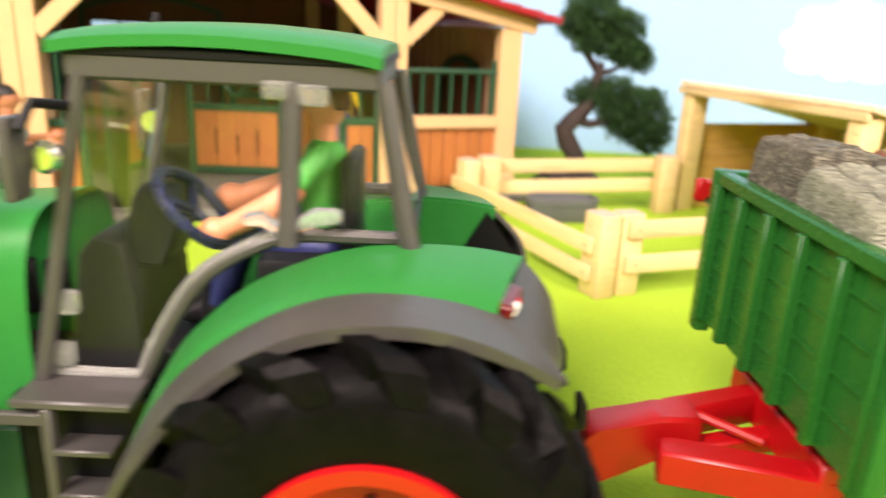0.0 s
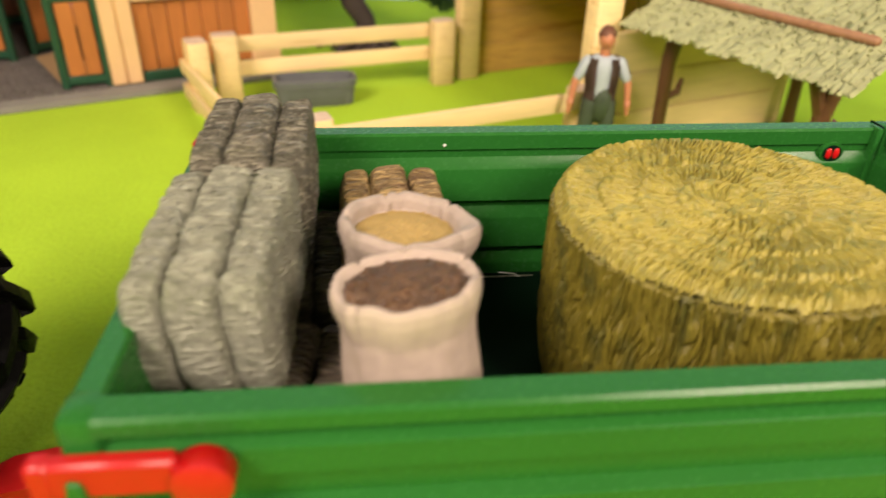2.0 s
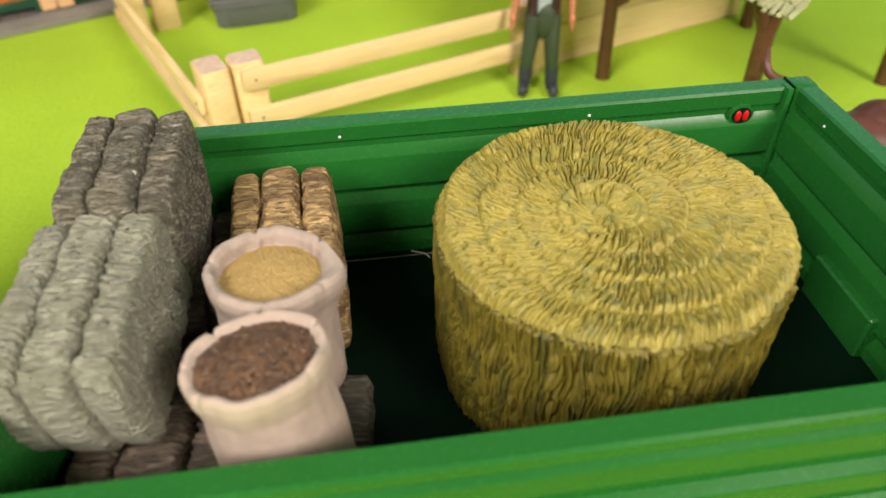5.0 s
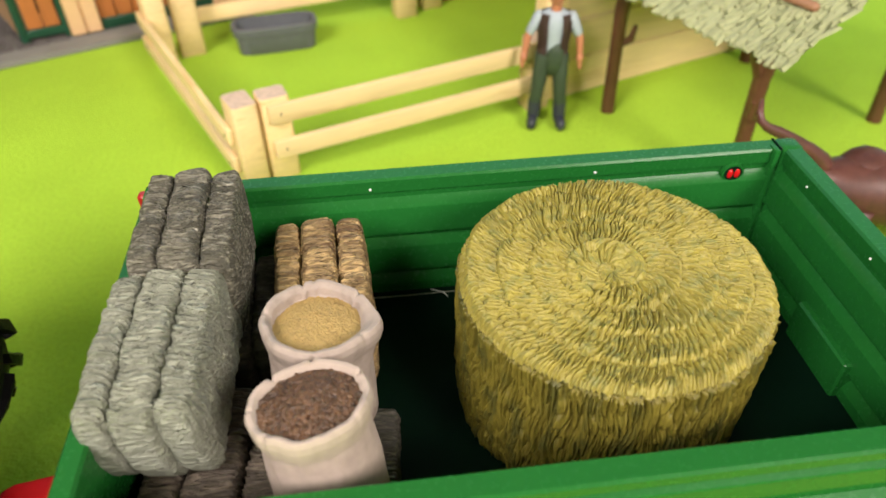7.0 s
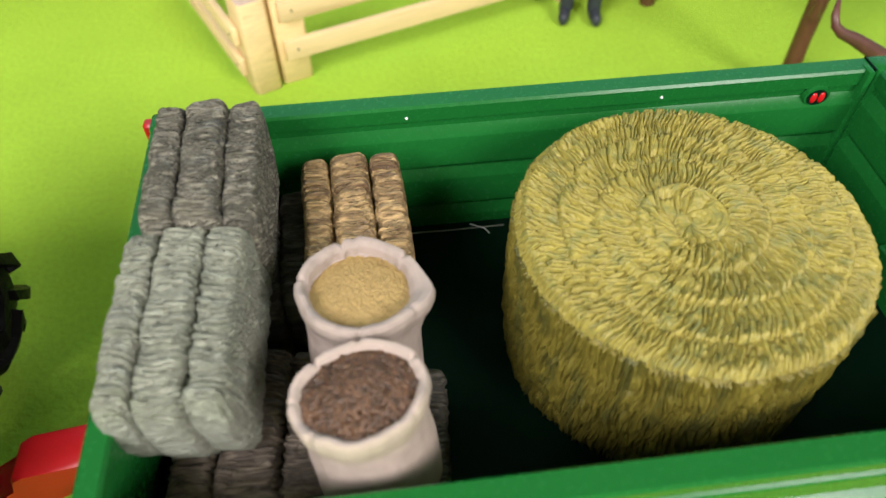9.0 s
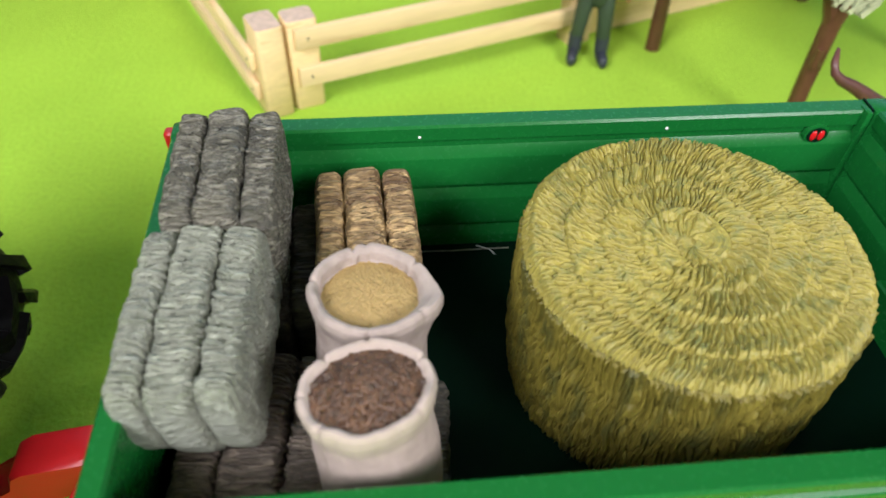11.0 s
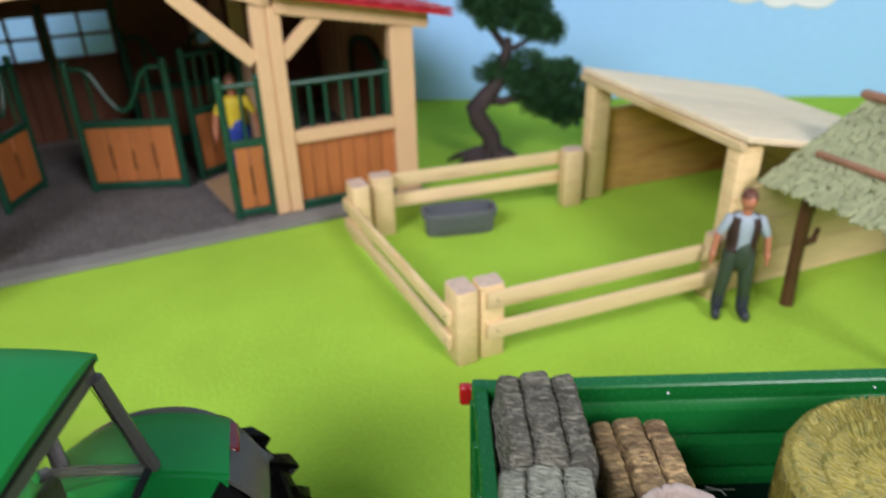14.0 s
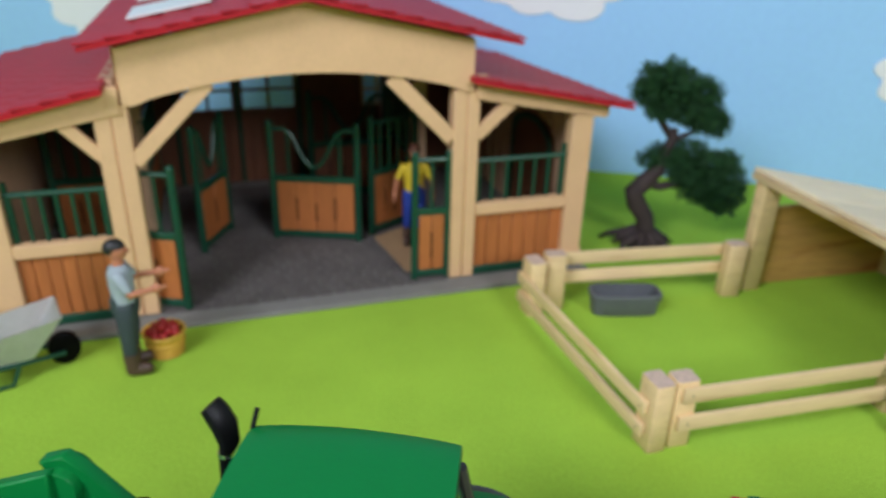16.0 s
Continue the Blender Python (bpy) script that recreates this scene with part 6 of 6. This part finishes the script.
# front stall walls in the wings: plank panel, tan rail, green bars above
for a, c in ((0.0020, 0.1145), (-0.470, -0.3795)):
    boards(barn, a, c, 0.006, 0.015, 0.081, 7)
    part("panel_rail", box(a, c, 0.000, 0.012, 0.083, 0.0965, 0.0008), TAN, barn, "tan stall rail")
    part("panel_foot", box(a, c, 0.003, 0.012, FLOOR - 0.0005, 0.0155, 0.0006), DGREEN, barn)
    part("top_bar", tube([(a, 0.010, 0.1455), (c, 0.010, 0.1455)], 0.0030, 8), DGREEN, barn, "dark green stall bar")
    n = 6
    for k in range(n + 1):
        u = a + 0.004 + (c - a - 0.008) * k / n
        part("baluster", tube([(u, 0.010, 0.096), (u, 0.010, 0.146)], 0.0020 if 0 < k < n else 0.0034, 8), DGREEN, barn)
    part("end_post", tube([(c - 0.002 if a > -0.1 else a + 0.002, 0.012, FLOOR), (c - 0.002 if a > -0.1 else a + 0.002, 0.012, 0.158)], 0.0034, 8), DGREEN, barn)


def stall_gate(m, w, label, panel_top=0.078, bars_top=0.150, boards_n=4, scoop=True, wood=ORANGE):
    """A stable gate in the plane y = 0 from x 0 to w: green frame, plank panel below, bars or a scooped rail above."""
    ob = thing("stall_gate", m, label, "gate", "green stall gates in the barn")
    for x in (0.0, w):
        part("gate_stile", tube([(x, 0, 0.0), (x, 0, bars_top + 0.004)], 0.0042, 8), DGREEN, ob)
        part("gate_knob", ball((x, 0, bars_top + 0.006), 0.0046, u=10, v=7), DGREEN, ob)
    for z in (0.007, panel_top + 0.002):
        part("gate_rail", box(0, w, -0.003, 0.003, z - 0.004, z + 0.004, 0.0008), DGREEN, ob)
    n = boards_n
    for k in range(n):
        x = 0.005 + (w - 0.010) * k / n
        part("gate_board", box(x + 0.0003, x + (w - 0.010) / n - 0.0003, -0.0022, 0.0022, 0.0115, panel_top - 0.0025, 0.0006), wood, ob, "orange-brown plank" if wood == ORANGE else "")
        if k:
            z1 = 0.058 if k % 2 else 0.050
            part("gate_slot", box(x - 0.0010, x + 0.0010, -0.0026, 0.0026, 0.026, z1, 0.0002), BLACK, ob)
    if scoop:
        pts = [(x, 0, z) for x, z in [(0, bars_top), (w * 0.16, bars_top), (w * 0.24, bars_top - 0.006), (w * 0.36, bars_top - 0.034), (w * 0.44, bars_top - 0.046), (w * 0.5, bars_top - 0.049), (w * 0.56, bars_top - 0.046), (w * 0.64, bars_top - 0.034), (w * 0.76, bars_top - 0.006), (w * 0.84, bars_top), (w, bars_top)]]
        part("scooped_rail", tube(pts, 0.0026, 8), DGREEN, ob)
        for f, drop in ((0.2, 0.003), (0.8, 0.003)):
            part("gate_bar", tube([(w * f, 0, panel_top), (w * f, 0, bars_top - drop)], 0.0018, 7), DGREEN, ob)
    else:
        part("gate_top", tube([(0, 0, bars_top), (w, 0, bars_top)], 0.0028, 8), DGREEN, ob)
        k = max(2, round(w / 0.016))
        for i in range(1, k):
            part("gate_bar", tube([(w * i / k, 0, panel_top), (w * i / k, 0, bars_top)], 0.0018, 7), DGREEN, ob)
    return ob


def between(a, c, z=FLOOR):
    """World pose of a gate from barn place a to c (u, v)."""
    ang = math.degrees(math.atan2(c[1] - a[1], c[0] - a[0]))
    return BARN @ pose(a[0], a[1], z, 0, 0, ang), math.hypot(c[0] - a[0], c[1] - a[1])


m, w = between((-0.211, 0.170), (-0.1095, 0.132))
stall_gate(m, w, "green stall gate with orange plank panel standing ajar", 0.080, 0.146)
m, w = between((-0.302, 0.146), (-0.268, 0.213))
stall_gate(m, w, "green stall gate with orange plank panel folded inwards", boards_n=2)
m, w = between((-0.068, 0.010), (-0.029, 0.008))
stall_gate(m, w, "narrow green stall door with orange plank panel", 0.082, 0.145, 2, False)
m, w = between((-0.370, 0.026), (-0.3195, 0.004))
stall_gate(m, w, "narrow green stall door beside the barn post", 0.082, 0.150, 2, False)
m, w = between((-0.088, 0.150), (-0.020, 0.186))
stall_gate(m, w, "fixed green stall partition with plank panel and bars", 0.082, 0.150, 4, False)
m, w = between((-0.018, 0.195), (-0.018, 0.375))
stall_gate(m, w, "long green stall partition with plank panel and bars", 0.082, 0.150, 8, False)
m, w = between((-0.360, 0.195), (-0.360, 0.375))
stall_gate(m, w, "long green stall partition at the side aisle", 0.082, 0.150, 8, False)
m, w = between((-0.145, 0.300), (-0.030, 0.300))
stall_gate(m, w, "green stall front at the back of the barn", 0.080, 0.150, 5, wood=BROWNWALL)
m, w = between((-0.470, 0.21), (-0.372, 0.21))
stall_gate(m, w, "green stall partition in the side wing", 0.080, 0.150, 4, False)
ramp = prism([(-0.0722, 0.0286), (-0.0320, 0.0286), (-0.0320, 0.165), (-0.0890, 0.135)], FLOOR, 0.0072, "z")
ob = finish("straw_mat", ramp, MAT, None, "", None)
ob.matrix_world = BARN
tagged(ob, "light brown straw mat on the stall floor", "mat")

# roofs: red tiles in courses


def roof_plane(a, c, v0, v1, name, courses, cols):
    """Tiles from the ridge point a (u, z) down to the eave c, each course lapping the next."""
    d = Vector((c[0] - a[0], c[1] - a[1]))
    ln = d.length
    d.normalize()
    n = Vector((-d.y, d.x)) if d.x > 0 else Vector((d.y, -d.x))
    deck = [(a[0], a[1]), (c[0], c[1]), (c[0] - n.x * 0.004, c[1] - n.y * 0.004), (a[0] - n.x * 0.004, a[1] - n.y * 0.004)]
    rf = part(name, prism(deck, v0, v1, "y"), ROOFRED, barn, "glossy red tiled roof", None)
    step, wid = ln / courses, (v1 - v0) / cols
    tile = bmesh.new()
    vs = []
    for x in (0.0, 1.0):
        lift = 0.0007 if x < 0.5 else 0.0030
        for y in (0.02, 0.5, 0.98):
            vs.append(tile.verts.new((x * step * 1.06, y * wid, lift + (0.0012 if y == 0.5 else 0))))
    lows = [tile.verts.new((v.co.x, v.co.y, v.co.z - 0.0018)) for v in vs]
    for g in (vs, lows):
        tile.faces.new((g[0], g[1], g[4], g[3]))
        tile.faces.new((g[1], g[2], g[5], g[4]))
    ring = (0, 1, 2, 5, 4, 3)
    for i in range(6):
        p, q = ring[i], ring[(i + 1) % 6]
        tile.faces.new((vs[p], vs[q], lows[q], lows[p]))
    bmesh.ops.recalc_face_normals(tile, faces=tile.faces)
    me = bpy.data.meshes.new("roof_tile")
    tile.to_mesh(me)
    tile.free()
    me.materials.append(ROOFRED)
    for i in range(courses):
        for j in range(cols):
            ob = new("roof_tile", me)
            ob.parent = rf
            o = Vector((a[0], a[1])) + d * step * i + n * 0.0006
            ux = Vector((d.x, 0, d.y))
            uz = Vector((n.x, 0, n.y))
            uy = uz.cross(ux)
            v = v0 + wid * j if uy.y > 0 else v0 + wid * (j + 1)
            ob.matrix_basis = Matrix(((ux.x, uy.x, uz.x, o.x), (ux.y, uy.y, uz.y, v), (ux.z, uy.z, uz.z, o.y), (0, 0, 0, 1)))
    return rf


roof_plane((UC, 0.3245), (0.0365, 0.2805), -0.024, VB + 0.02, "main_roof", 8, 15)
roof_plane((UC, 0.3245), (-0.3785, 0.2842), -0.024, VB + 0.02, "main_roof", 8, 15)
wing_r = roof_plane((-0.0125, 0.2425), (0.1780, 0.2060), -0.020, VB + 0.02, "wing_roof", 7, 14)
wing_r.matrix_basis = Matrix.Translation((0, -0.02, 0.24)) @ pose(0, 0, 0, -2.2, 0, 0) @ Matrix.Translation((0, 0.02, -0.24))
roof_plane((-0.3655, 0.2465), (-0.5350, 0.2075), -0.020, VB + 0.02, "wing_roof", 7, 14)
part("ridge_cap", tube([(UC, -0.026, 0.3255), (UC, VB + 0.022, 0.3255)], 0.0055, 10), ROOFRED, barn)
d = Vector((-0.2165, -0.044)).normalized()
for v in (0.05, 0.2):
    p0, p1 = Vector((UC, 0.3245)) + d * 0.085, Vector((UC, 0.3245)) + d * 0.165
    g = prism([(p0.x, p0.y + 0.0055), (p1.x, p1.y + 0.0055), (p1.x, p1.y + 0.0075), (p0.x, p0.y + 0.0075)], v, v + 0.085, "y")
    part("skylight", g, WHITE, barn, "pale roof light panel", None)
# upper side walls under the main eaves
for u in (-0.352, -0.010):
    part("clerestory_wall", box(u - 0.003, u + 0.003, 0.008, VB, 0.2285, 0.281, 0.0006), TAN, barn, "tan clerestory wall")

# cobbles of the barn floor: those by the open front are stones of their own
floor_stones = [ob for ob in barn.children if ob.name.startswith("floor_slab")][0]
rnd = random.Random(21)
stone_meshes = []
for k in range(6):
    me = bpy.data.meshes.new("cobble")
    b = box(-0.5, 0.5, -0.5, 0.5, -0.5, 0.5, 0.16)
    for v in b.verts:
        v.co.x += 0.10 * fuzz(v.co, 1.7, k * 9.1)
        v.co.y += 0.10 * fuzz(v.co, 1.7, k * 5.3 + 4)
    b.to_mesh(me)
    b.free()
    me.materials.append(COBBLE)
    stone_meshes.append(me)
sv, rest = 0.0125, bmesh.new()
rows = 30
for i in range(rows):
    v = -0.002 + i * sv
    u = -0.345 + (0.008 if i % 2 else 0)
    while u < -0.032:
        w = rnd.uniform(0.0145, 0.0185)
        size = (w - 0.0008, sv - 0.0008, 0.0024)
        if i < 14:
            ob = new("cobble", rnd.choice(stone_meshes))
            ob.parent = floor_stones
            ob.matrix_basis = Matrix.Translation((u + w / 2, v + sv / 2, FLOOR - 0.0014)) @ Matrix.Diagonal((*size, 1))
        else:
            box(u, u + size[0], v, v + size[1], FLOOR - 0.0024, FLOOR - 0.0002, 0.0006, rest)
        u += w
ob = part("cobbles", rest, COBBLE, floor_stones, "worn grey cobbles", 30)
tagged(ob, kind="stuff")
